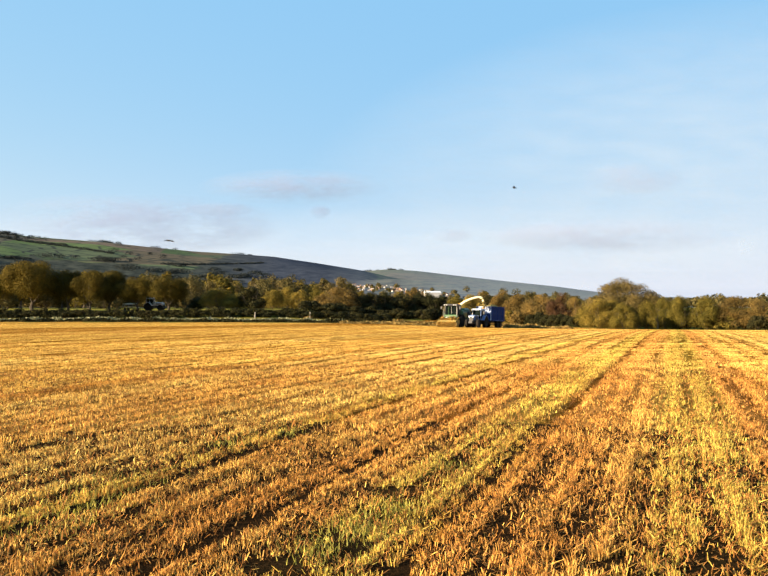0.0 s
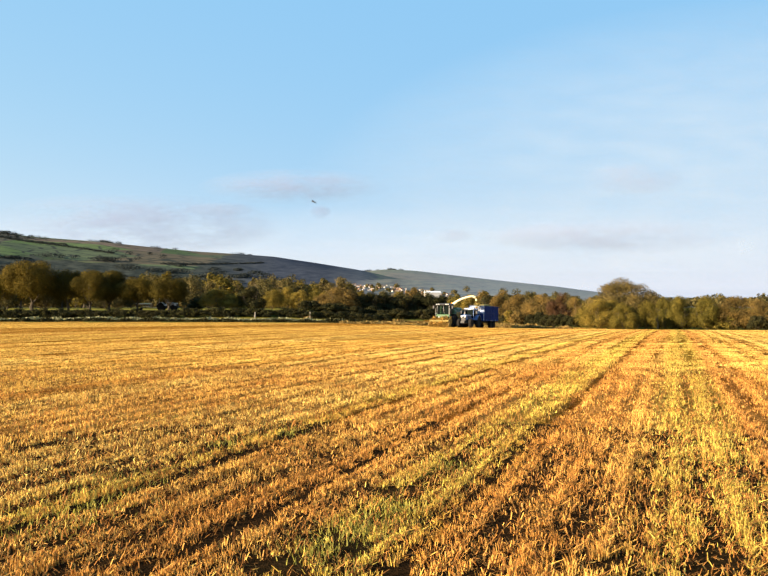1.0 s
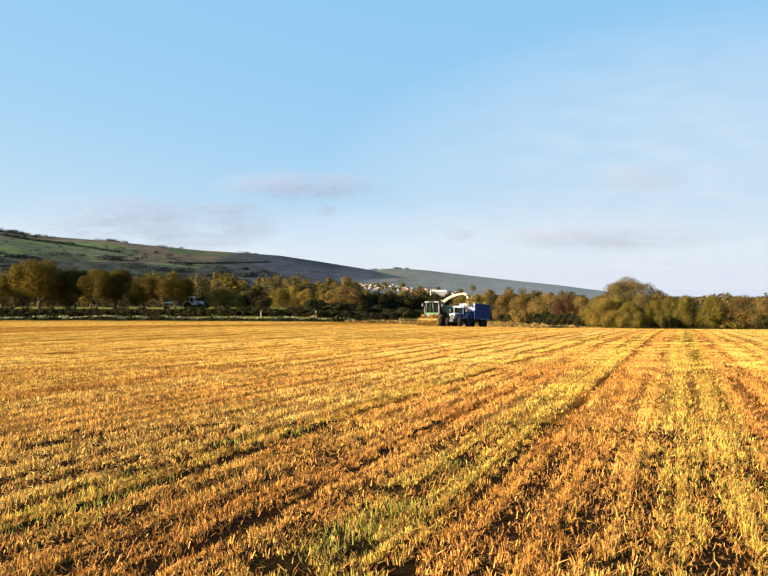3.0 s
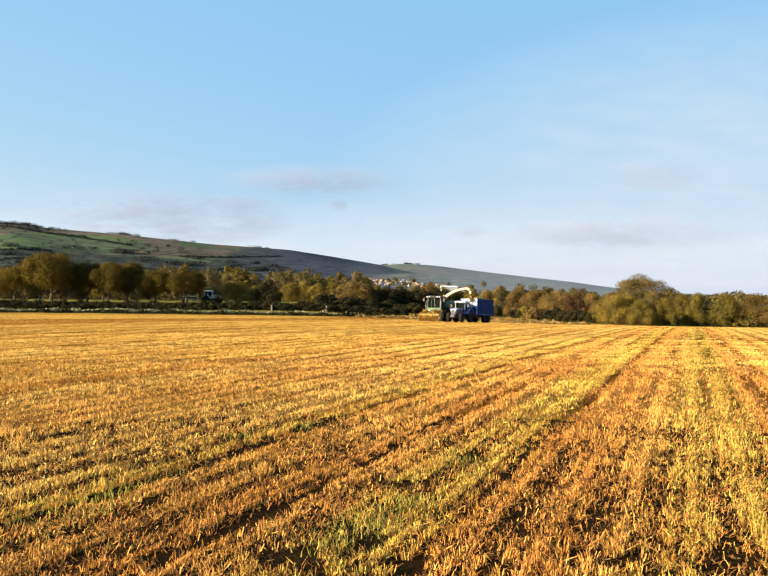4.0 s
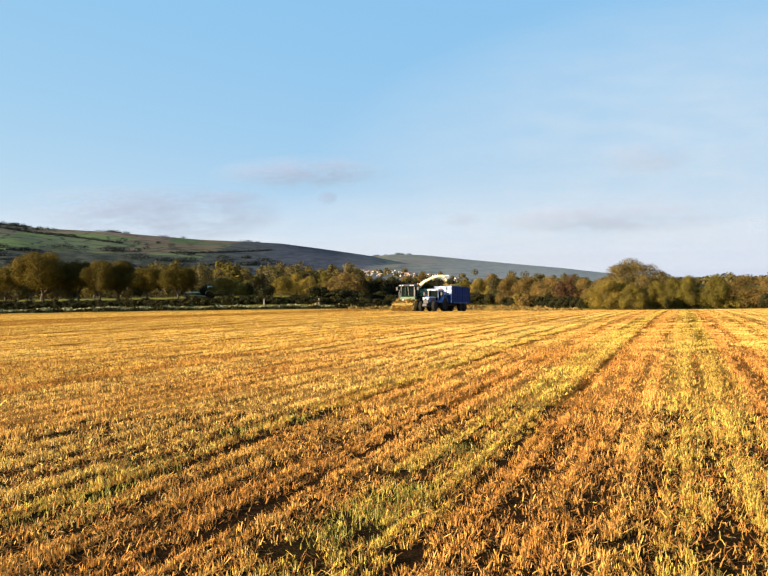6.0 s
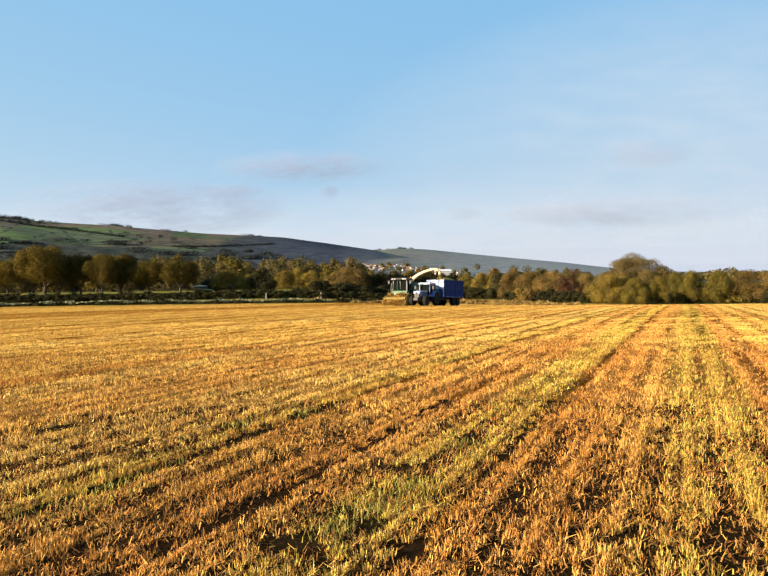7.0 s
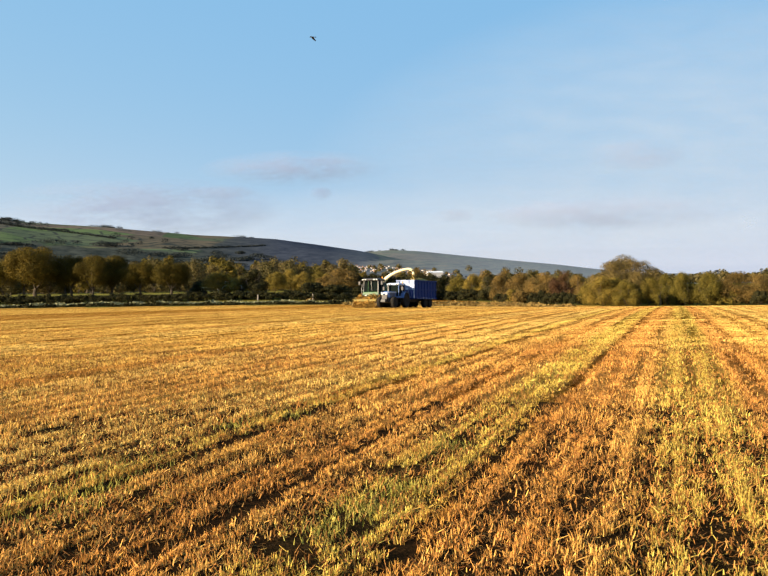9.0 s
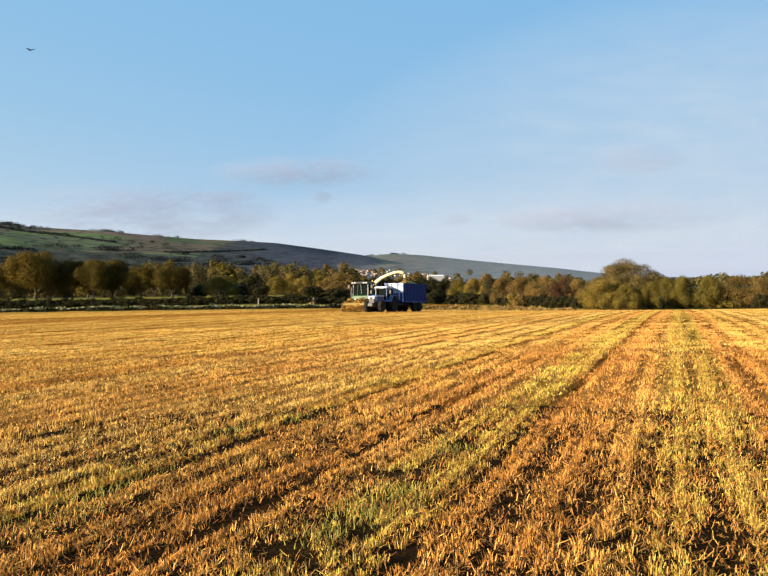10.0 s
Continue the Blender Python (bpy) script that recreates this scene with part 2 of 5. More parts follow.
def leaf_material(name, stops, trans=0.25, single=0.3):
    """single: how far one leaf differs from the next."""
    m, n, l, b = mat(name, 0.7, 0, 0.04)
    r = n.new("ShaderNodeNewGeometry").outputs["Random Per Island"]
    o = n.new("ShaderNodeObjectInfo").outputs["Random"]
    f = math_node(n, l, "ADD", math_node(n, l, "MULTIPLY", r, single), math_node(n, l, "MULTIPLY", o, 0.35))
    co = n.new("ShaderNodeTexCoord").outputs["Object"]
    f = math_node(n, l, "MULTIPLY_ADD", noise_node(n, l, co, 0.9, 4), 0.65 - single, f)
    c = ramp(n, l, f, stops)
    pat = ramp(n, l, noise_node(n, l, co, 0.6, 3), [(0.33, (0.55, 0.58, 0.6)), (0.67, (1.3, 1.2, 1.05))])
    c = mix_col(n, l, 1.0, c, pat, "MULTIPLY")
    l.new(c, b.inputs["Base Color"])
    tr = n.new("ShaderNodeBsdfTranslucent")
    l.new(c, tr.inputs[0])
    mx = n.new("ShaderNodeMixShader")
    mx.inputs[0].default_value = trans
    l.new(b.outputs[0], mx.inputs[1])
    l.new(tr.outputs[0], mx.inputs[2])
    l.new(mx.outputs[0], n["Material Output"].inputs[0])
    return m


def bark_material():
    m, n, l, b = mat("bark", 0.9, 0, 0.1)
    co = n.new("ShaderNodeTexCoord").outputs["Object"]
    f = noise_node(n, l, co, 6, 6, 0.7)
    l.new(ramp(n, l, f, [(0.3, (0.03, 0.024, 0.018)), (0.7, (0.09, 0.075, 0.055))]), b.inputs["Base Color"])
    bump(n, l, b, f, 0.8, 0.05)
    return m


M_STUB = stubble_material("dry_stubble", [(0.0, (0.40, 0.30, 0.20)), (0.25, (0.92, 0.87, 0.80)), (0.65, (1.22, 1.27, 1.20)), (0.92, (1.32, 1.38, 1.22)), (1.0, (1.35, 1.48, 1.8))], 0.0)
# far stubble: sunlit tips and hidden gaps painted in as brighter, evener tones
M_STUB_FAR = stubble_material("far_stubble_evened", [(0.0, (0.84, 0.80, 0.74)), (0.5, (1.06, 1.08, 1.05)), (1.0, (1.18, 1.22, 1.2))], 0.2)
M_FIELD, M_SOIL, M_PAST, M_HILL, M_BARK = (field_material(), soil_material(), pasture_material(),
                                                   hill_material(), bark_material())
L_WILLOW = leaf_material("willow_leaves", [(0.0, (0.020, 0.020, 0.005)), (0.4, (0.060, 0.048, 0.009)), (0.75, (0.115, 0.082, 0.013)), (1.0, (0.18, 0.115, 0.020))])
L_OLIVE = leaf_material("olive_autumn_leaves", [(0.0, (0.042, 0.044, 0.011)), (0.4, (0.115, 0.094, 0.019)), (0.75, (0.185, 0.135, 0.028)), (1.0, (0.26, 0.18, 0.05))], 0.25)
L_RUST = leaf_material("russet_leaves", [(0.0, (0.055, 0.038, 0.013)), (0.4, (0.115, 0.078, 0.024)), (0.75, (0.17, 0.115, 0.036)), (1.0, (0.25, 0.17, 0.060))], 0.2)
L_COPPER = leaf_material("dark_copper_leaves", [(0.0, (0.022, 0.013, 0.008)), (0.5, (0.055, 0.030, 0.016)), (1.0, (0.11, 0.060, 0.028))], 0.15)
# near-black leaf tone: shade on hedges and trees put into the colour
L_DARK = leaf_material("shade_darkened_leaves", [(0.0, (0.012, 0.016, 0.007)), (0.5, (0.028, 0.028, 0.011)), (1.0, (0.06, 0.05, 0.018))], 0.1)
L_FAR = leaf_material("far_wood_leaves", [(0.0, (0.031, 0.034, 0.015)), (0.5, (0.075, 0.065, 0.024)), (1.0, (0.136, 0.095, 0.037))], 0.15)
# blue-grey leaf tone with some distance haze in the colour
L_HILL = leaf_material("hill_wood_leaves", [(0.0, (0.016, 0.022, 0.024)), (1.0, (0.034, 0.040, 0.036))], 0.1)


L_OAK = leaf_material("oak_leaves", [(0.0, (0.030, 0.028, 0.010)), (0.5, (0.085, 0.066, 0.022)), (1.0, (0.17, 0.125, 0.045))], 0.15)
M_LITTER = leaf_material("red_brown_litter", [(0.0, (0.06, 0.022, 0.008)), (0.5, (0.36, 0.17, 0.045)), (1.0, (0.66, 0.40, 0.12))], 0.05, 0.6)


# ---- the lie of the land ----
def smooth(a, b, x):
    t = np.clip((x - a) / (b - a), 0, 1)
    return t * t * (3 - 2 * t)


RIDGE_T = [-1.4, -0.9, -0.51, -0.47, -0.373, -0.314, -0.25, -0.197, -0.146, -0.094, -0.03, 0.05, 0.2, 1.5]
RIDGE_Z = [0.115, 0.11, 0.0955, 0.0897, 0.0825, 0.076, 0.0695, 0.0665, 0.063, 0.0560, 0.0460, 0.028, 0.005, 0.0]
BACK_T = [-0.6, -0.10, -0.02, 0.004, 0.043, 0.108, 0.173, 0.225, 0.278, 0.34, 0.6, 1.5]
BACK_Z = [0.03, 0.034, 0.0445, 0.0465, 0.0445, 0.0370, 0.0300, 0.0248, 0.0180, 0.0120, 0.005, 0.0]


def land(x, y):
    """Height of the ground. The camera stands at the origin and looks along y."""
    x, y = np.asarray(x, float), np.asarray(y, float)
    c = 1.21e-4 + np.where(x > 0, 0.56e-4, 0.12e-4) * np.tanh(x / 25)
    lim = 124.0
    ye = np.where(y < 0, 0, y)
    ye = lim - 12 * np.log1p(np.exp(np.clip((lim - ye) / 12, -40, 40)))
    ye = np.where(y <= 0, 0, np.maximum(ye, 0))
    z = -c * ye * ye
    z += 2.0 * smooth(141, 166, y) * smooth(5, -25, x)
    far = smooth(250, 900, y)
    z = z * (1 - far) + far * (-2.0)
    yy = np.maximum(y, 1.0)
    t = x / yy
    r1 = np.interp(t, RIDGE_T, RIDGE_Z)
    y1 = 2350.0
    h1 = r1 * y1 * smooth(1150, y1, y) ** 0.8 * (1 - 0.5 * smooth(y1, 3600, y))
    r2 = np.interp(t, BACK_T, BACK_Z)
    y2 = 3400.0
    h2 = r2 * y2 * (0.36 * smooth(1000, 1700, y) + 0.64 * smooth(1750, y2, y)) * (1 - 0.4 * smooth(y2, 4700, y))
    h = np.maximum(h1, h2)
    wob = 5 * np.sin(x / 170 + 1.3) * np.sin(y / 210) + 3 * np.sin(x / 67) * np.sin(y / 83 + 2)
    return z + h + wob * smooth(1300, 1800, y) * (1 - smooth(2000, 2300, y)) * np.clip(h / 60, 0, 1)


def field_edge(x):
    """How far ahead the stubble reaches at a place across."""
    return np.where(x < 14, 140.0 - 0.06 * x + 14 * smooth(-12, 6, x) + 45 * smooth(2, 14, x), 201.0 - 3.0 * (x - 14))


def build_ground():
    fine = np.radians(np.arange(-36, 36.01, 0.75))
    coarse = np.radians(np.arange(42, 318.1, 6))
    ang = np.concatenate([fine, coarse])
    rad = [0.6]
    while rad[-1] < 4700:
        r = rad[-1]
        rad.append(r + max(0.5, r * (0.035 if r < 1000 else 0.022)))
    rad = np.array(rad)
    A, Rr = np.meshgrid(ang, rad)
    X, Y = Rr * np.sin(A), Rr * np.cos(A)
    Z = land(X, Y)
    na, nr = len(ang), len(rad)
    verts = np.concatenate([[[0, 0, 0]], np.stack([X, Y, Z], -1).reshape(-1, 3)])
    faces, mats = [], []

    def slot(px, py):
        d = math.hypot(px, py)
        if d > 1050 and py > 0:
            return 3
        if py < field_edge(px) and d < 230 and abs(px) < 150:
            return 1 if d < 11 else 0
        return 2

    for j in range(na):
        k = (j + 1) % na
        faces.append((0, 1 + k, 1 + j))
        mats.append(1)
    for i in range(nr - 1):
        for j in range(na):
            k = (j + 1) % na
            a, b, c, d = 1 + i * na + j, 1 + i * na + k, 1 + (i + 1) * na + k, 1 + (i + 1) * na + j
            faces.append((a, b, c, d))
            p = (verts[a] + verts[c]) / 2
            mats.append(slot(p[0], p[1]))
    me = bpy.data.meshes.new("ground")
    me.from_pydata(verts.tolist(), [], faces)
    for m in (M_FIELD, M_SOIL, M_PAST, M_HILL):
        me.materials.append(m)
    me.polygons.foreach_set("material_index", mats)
    me.polygons.foreach_set("use_smooth", [True] * len(faces))
    me.flip_normals()
    me.update()
    return tagged(new("ground", me), "golden stubble field with pasture and wooded hills beyond", "ground", kind="structure")


build_ground()


# ---- many small blades and leaves in one mesh ----
def quads_mesh(name, P, materials, index=None):
    """P: (n, 4, 3) corners of n loose quads."""
    n = len(P)
    me = bpy.data.meshes.new(name)
    me.vertices.add(4 * n)
    me.vertices.foreach_set("co", P.reshape(-1).astype(np.float32))
    me.loops.add(4 * n)
    me.loops.foreach_set("vertex_index", np.arange(4 * n, dtype=np.int32))
    me.polygons.add(n)
    me.polygons.foreach_set("loop_start", np.arange(0, 4 * n, 4, dtype=np.int32))
    for m in materials:
        me.materials.append(m)
    if index is not None:
        me.polygons.foreach_set("material_index", index.astype(np.int32))
    me.update(calc_edges=True)
    return me


# lines left thin of stalks; the one at -1.68 stands for a band's shadow
SEAMS = [(-19.6, 0.2), (-17.6, 0.2), (-11.7, 0.16), (-8.1, 0.12), (-5.0, 0.13), (-3.4, 0.10), (-1.68, 0.12), (1.04, 0.11), (3.4, 0.14)]
# thin places, the first laid as dark shade beside a tuft: across, ahead, half width
BARE = [(-0.42, 5.6, 0.16), (-0.2, 5.25, 0.2), (0.0, 6.9, 0.22), (-0.66, 4.95, 0.26), (-1.0, 5.8, 0.2), (0.76, 8.15, 0.24), (-1.9, 9.2, 0.3), (-1.2, 9.9, 0.3),
        (1.45, 4.95, 0.2), (1.6, 6.1, 0.15), (2.0, 4.8, 0.16), (3.3, 5.2, 0.2), (-4.2, 9.0, 0.3), (0.9, 5.9, 0.16)]


# reddish strips with thinner stalks: middle and half width
RED_BANDS = [(-8.8, 0.8), (-4.5, 0.6), (-3.3, 0.7), (-1.25, 0.7), (1.3, 0.55), (3.3, 0.6)]


def lumps(x, y, s, seed):
    """Cheap smooth noise, about -1 to 1."""
    g = np.random.default_rng(seed)
    v = np.zeros_like(x)
    for _ in range(7):
        a, p, k = g.uniform(0, 6.28), g.uniform(0, 6.28), s * g.uniform(0.6, 1.7)
        v += np.sin((x * math.cos(a) + y * math.sin(a)) * k + p)
    return v / 3.2


def stubble():
    g = np.random.default_rng(5)
    zones = [(3.2, 10, 4300, 0.52, 0.0036), (10, 20, 1750, 0.58, 0.0047), (20, 28, 700, 0.54, 0.0075), (28, 40, 400, 0.46, 0.009), (40, 75, 130, 0.32, 0.012), (75, 142, 28, 0.28, 0.024)]
    out, kind = [], []
    for r1, r2, dens, tall, wide in zones:
        per = 15 if r2 <= 10 else 10 if r2 <= 20 else 5
        n = int(dens * 0.5 * 1.16 * (r2 * r2 - r1 * r1)) // per
        r = np.sqrt(g.uniform(r1 * r1, r2 * r2, n))
        th = g.uniform(-0.58, 0.58, n)
        x, y = r * np.sin(th), r * np.cos(th)
        if r2 <= 20:
            # the drill rows, a hand's breadth and a half apart
            a = x - ROW_SLOPE * y
            x = x + 0.75 * (np.round(a / 0.17) * 0.17 - a) + g.normal(0, 0.012, n)
        size = {10: 0.026, 20: 0.034, 28: 0.06, 40: 0.08, 75: 0.2, 142: 0.3}[r2]
        ox, oy = g.normal(0, size, n * per), g.normal(0, size, n * per)
        x, y = np.repeat(x, per) + ox, np.repeat(y, per) + oy
        fan, out_way = np.hypot(ox, oy) / size, np.arctan2(oy, ox)
        clump = np.repeat(g.uniform(-0.5, 0.5, n), per)
        n = n * per
        a = x - ROW_SLOPE * y
        along, cross = y * 0.5, x - ROW_SLOPE * y
        keep = lumps(cross, along, 6.5, 1) * 0.42 + lumps(cross, along * 1.4, 22, 2) * 0.50 + 1.3 * clump + g.uniform(-0.15, 0.15, n) + (0.16 if r2 <= 10 else 0.18 if r2 <= 20 else 0.30) - 9.0 * (y > field_edge(x) - 1.5)
        row = 0.52 if r2 <= 20 else 1.04
        red = sum(np.clip(1 - np.abs(a - m) / h, 0, 1) for m, h in RED_BANDS)
        keep -= 0.05 * red
        keep += ((0.95 if r2 <= 20 else 0.85) * np.cos(2 * math.pi * (a + 0.05 * lumps(x, y, 1.5, 8)) / row) - 0.12) * np.clip(0.8 + 0.5 * lumps(x, y, 0.8, 9), 0.15, 1.3)
        for s, w in SEAMS:
            wob = 0.16 * lumps(x * 0.4, y * 0.4, 2.0, 4)
            keep -= (1.0 if r2 <= 10 else 1.5) * (np.clip((y - 5.5) / 3, 0, 1) if s == -1.68 else 1.0) * np.exp(-((a - s + wob) / w) ** 2) * np.clip(0.30 + 0.9 * lumps(x, y, 1.8, 3), 0.0, 1.3)
        for bx, by, bw in BARE:
            along = y - by
            across = (x - bx) - ROW_SLOPE * (y - by)
            keep -= 1.5 * np.exp(-(across / (bw * 0.7)) ** 2 - (along / (bw * 1.1)) ** 2)
        k = keep > 0
        x, y, fan, out_way, red = x[k], y[k], fan[k], out_way[k], red[k]
        n = len(x)
        z = land(x, y)
        a = x - ROW_SLOPE * y
        h = g.uniform(0.06, 0.130, n) * tall * (0.9 + 0.4 * np.clip(lumps(x, y, 3.0, 6), -1, 1))
        lying = g.uniform(0, 1, n) < 0.12
        lean = np.where(lying, g.uniform(0.9, 1.5, n), np.abs(g.normal(0, 0.22, n)) + 0.07 * fan)
        dirn = out_way + g.normal(0, 0.8, n)
        up = np.stack([np.sin(lean) * np.cos(dirn), np.sin(lean) * np.sin(dirn), np.cos(lean)], -1)
        ln = np.where(lying, h * 1.9, h)
        fa = g.uniform(0, math.pi, n)
        w = wide * g.uniform(0.6, 1.5, n)
        side = np.stack([np.cos(fa), np.sin(fa), 0.25 * g.normal(size=n)], -1) * w[:, None]
        base = np.stack([x, y, z - 0.01 + np.where(lying, g.uniform(0.01, 0.045, n), 0)], -1)
        top = base + up * ln[:, None]
        tp = side * g.uniform(0.1, 0.45, n)[:, None]
        out.append(np.stack([base - side, base + side, top + tp, top - tp], 1))
        brown = (lying & (g.uniform(0, 1, n) < 0.7)) | (g.uniform(0, 1, n) < (0.10 if r2 <= 10 else 0.06 if r2 <= 28 else 0.0) + (0.10 if r2 <= 28 else 0.04) * red)
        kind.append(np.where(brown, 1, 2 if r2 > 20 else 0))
    # the field goes on beside and behind
    for r1, r2, a1, dens, wide in [(0.35, 3.2, 0.0, 1500, 0.0035), (3.2, 9, 0.58, 700, 0.005), (9, 22, 0.58, 160, 0.009), (22, 60, 0.58, 22, 0.018)]:
        n = int(dens * (math.pi - a1) * (r2 * r2 - r1 * r1) * 0.85)
        r, th = np.sqrt(g.uniform(r1 * r1, r2 * r2, n)), g.uniform(a1, 2 * math.pi - a1, n)
        x, y = r * np.sin(th), r * np.cos(th)
        ok = lumps(x, y, 6, 14) * 0.5 + g.uniform(-0.5, 0.5, n) + 0.3 + 0.4 * np.cos(2 * math.pi * (x - ROW_SLOPE * y) / 0.52) > 0
        x, y = x[ok], y[ok]
        n = len(x)
        d, lean, fa = g.uniform(0, 6.28, n), np.abs(g.normal(0, 0.5, n)), g.uniform(0, math.pi, n)
        up = np.stack([np.sin(lean) * np.cos(d), np.sin(lean) * np.sin(d), np.cos(lean)], -1) * g.uniform(0.04, 0.10, n)[:, None]
        base = np.stack([x, y, land(x, y) - 0.005], -1)
        side = np.stack([np.cos(fa), np.sin(fa), 0 * fa], -1) * (wide * g.uniform(0.6, 1.4, n))[:, None]
        out.append(np.stack([base - side, base + side, base + up + side * 0.3, base + up - side * 0.3], 1))
        kind.append(g.uniform(0, 1, n) < 0.2)
    # broken straw and dead leaves on the soil
    for r1, r2, dens, ln, wide in [(3.2, 8, 1250, 0.055, 0.0045), (8, 13, 650, 0.06, 0.006), (13, 22, 260, 0.06, 0.009)]:
        n = int(dens * 0.58 * (r2 * r2 - r1 * r1))
        r, th = np.sqrt(g.uniform(r1 * r1, r2 * r2, n)), g.uniform(-0.58, 0.58, n)
        x, y = r * np.sin(th), r * np.cos(th)
        a = x - ROW_SLOPE * y
        ok = lumps(x, y, 7, 11) * 0.35 + g.uniform(-0.3, 0.5, n) + 0.25
        for s, w in SEAMS:
            ok -= 0.9 * np.exp(-((a - s + 0.16 * lumps(x * 0.4, y * 0.4, 2.0, 4)) / (w * 0.8)) ** 2)
        for bx, by, bw in BARE:
            ok -= 1.0 * np.exp(-(((x - bx) - ROW_SLOPE * (y - by)) / (bw * 0.6)) ** 2 - ((y - by) / bw) ** 2)
        x, y = x[ok > 0], y[ok > 0]
        n = len(x)
        base = np.stack([x, y, land(x, y) + g.uniform(0.0, 0.02, n)], -1)
        d, e = g.uniform(0, 6.28, n), g.uniform(0.0, 1.3, n)
        up = np.stack([np.cos(d) * np.cos(e), np.sin(d) * np.cos(e), np.sin(e)], -1) * (ln * g.uniform(0.4, 1.2, n))[:, None]
        side = np.stack([-np.sin(d), np.cos(d), 0.3 * g.normal(size=n)], -1) * (wide * g.uniform(0.5, 1.2, n))[:, None]
        out.append(np.stack([base - side, base + side, base + up + side * 0.6, base + up - side * 0.6], 1))
        kind.append(g.uniform(0, 1, n) < 0.85)
    P = np.concatenate(out)
    ob = new("stubble", quads_mesh("stubble", P, [M_STUB, M_LITTER, M_STUB_FAR], np.concatenate(kind)))
    tagged(ob, "short golden cereal stubble standing in mown rows", "stubble", kind="stuff")


stubble()


def green_grass():
    """Tufts of fresh grass in the stubble."""
    g = np.random.default_rng(9)
    out = []
    for bx, by, br, n in [(-0.16, 5.75, 0.24, 1300), (0.12, 6.3, 0.2, 900), (-0.45, 5.2, 0.2, 500), (0.66, 7.9, 0.2, 500), (-2.5, 7.2, 0.4, 700), (-2.6, 5.8, 0.4, 500),
                          (-2.5, 6.4, 0.4, 800), (-1.9, 9.3, 0.35, 400), (-1.3, 10.1, 0.35, 400), (3.8, 8.5, 0.5, 500), (3.2, 7.2, 0.4, 300), (-3.1, 11.5, 0.4, 300)]:
        n = int(n * 0.42)
        br = br * 0.62
        x, y = bx + g.normal(0, br, n) + ROW_SLOPE * 0.3 * g.normal(0, br, n), by + g.normal(0, br * 1.3, n)
        ln, lean, d = g.uniform(0.03, 0.085, n), np.abs(g.normal(0, 0.6, n)), g.uniform(0, 6.28, n)
        up = np.stack([np.sin(lean) * np.cos(d), np.sin(lean) * np.sin(d), np.cos(lean)], -1)
        base = np.stack([x, y, land(x, y) - 0.01], -1)
        fa = g.uniform(0, math.pi, n)
        side = np.stack([np.cos(fa), np.sin(fa), 0 * fa], -1) * (0.0045 * g.uniform(0.7, 1.4, n))[:, None]
        tip = base + up * ln[:, None]
        out.append(np.stack([base - side, base + side, tip + side * 0.25, tip - side * 0.25], 1))
    m = leaf_material("fresh_grass", [(0.0, (0.05, 0.065, 0.018)), (0.5, (0.28, 0.27, 0.05)), (1.0, (0.62, 0.52, 0.15))], 0.3, 0.55)
    tagged(new("grass", quads_mesh("grass", np.concatenate(out), [m])), "tufts of fresh green grass among the stubble", "grass", kind="stuff")


green_grass()

# ---- building helpers ----
def finish(name, bm, material):
    me = bpy.data.meshes.new(name)
    bm.normal_update()
    bm.to_mesh(me)
    bm.free()
    for m in (material if isinstance(material, (list, tuple)) else [material]):
        me.materials.append(m)
    return me


def part(name, bm, material, parent, label=""):
    ob = new(name, finish(name, bm, material))
    ob.parent = parent
    return tagged(ob, label)


def box(bm, x0, x1, y0, y1, z0, z1, bev=0.03, top=None):
    """A bevelled box; top: (dx0, dx1, dy) draws its upper corners in."""
    r = bmesh.ops.create_cube(bm, size=1)
    d = top or (0, 0, 0)
    for v in r["verts"]:
        up = v.co.z > 0
        lx, hx = x0 + (d[0] if up else 0), x1 - (d[1] if up else 0)
        ly, hy = y0 + (d[2] if up else 0), y1 - (d[2] if up else 0)
        v.co = Vector((hx if v.co.x > 0 else lx, hy if v.co.y > 0 else ly, z1 if up else z0))
    if bev:
        es = list({e for v in r["verts"] for e in v.link_edges})
        bmesh.ops.bevel(bm, geom=es, offset=bev, segments=1, affect="EDGES")
    return bm


def tube(bm, pts, rads, seg=8, flat=1.0):
    """A tapered tube along points; flat squeezes its cross-section."""
    pts = [Vector(p) for p in pts]
    rings = []
    for i, p in enumerate(pts):
        d = (pts[min(i + 1, len(pts) - 1)] - pts[max(i - 1, 0)]).normalized()
        u = d.orthogonal().normalized() if abs(d.z) > 0.95 else d.cross(Vector((0, 0, 1))).normalized()
        w = d.cross(u)
        r = rads[i] if isinstance(rads, (list, tuple)) else rads
        rings.append([bm.verts.new(p + (u * math.cos(a) * flat + w * math.sin(a)) * r) for a in [2 * math.pi * k / seg for k in range(seg)]])
    for a, b in zip(rings, rings[1:]):
        for k in range(seg):
            bm.faces.new((a[k], a[(k + 1) % seg], b[(k + 1) % seg], b[k]))
    bm.faces.new(rings[0][::-1])
    bm.faces.new(rings[-1])
    return bm


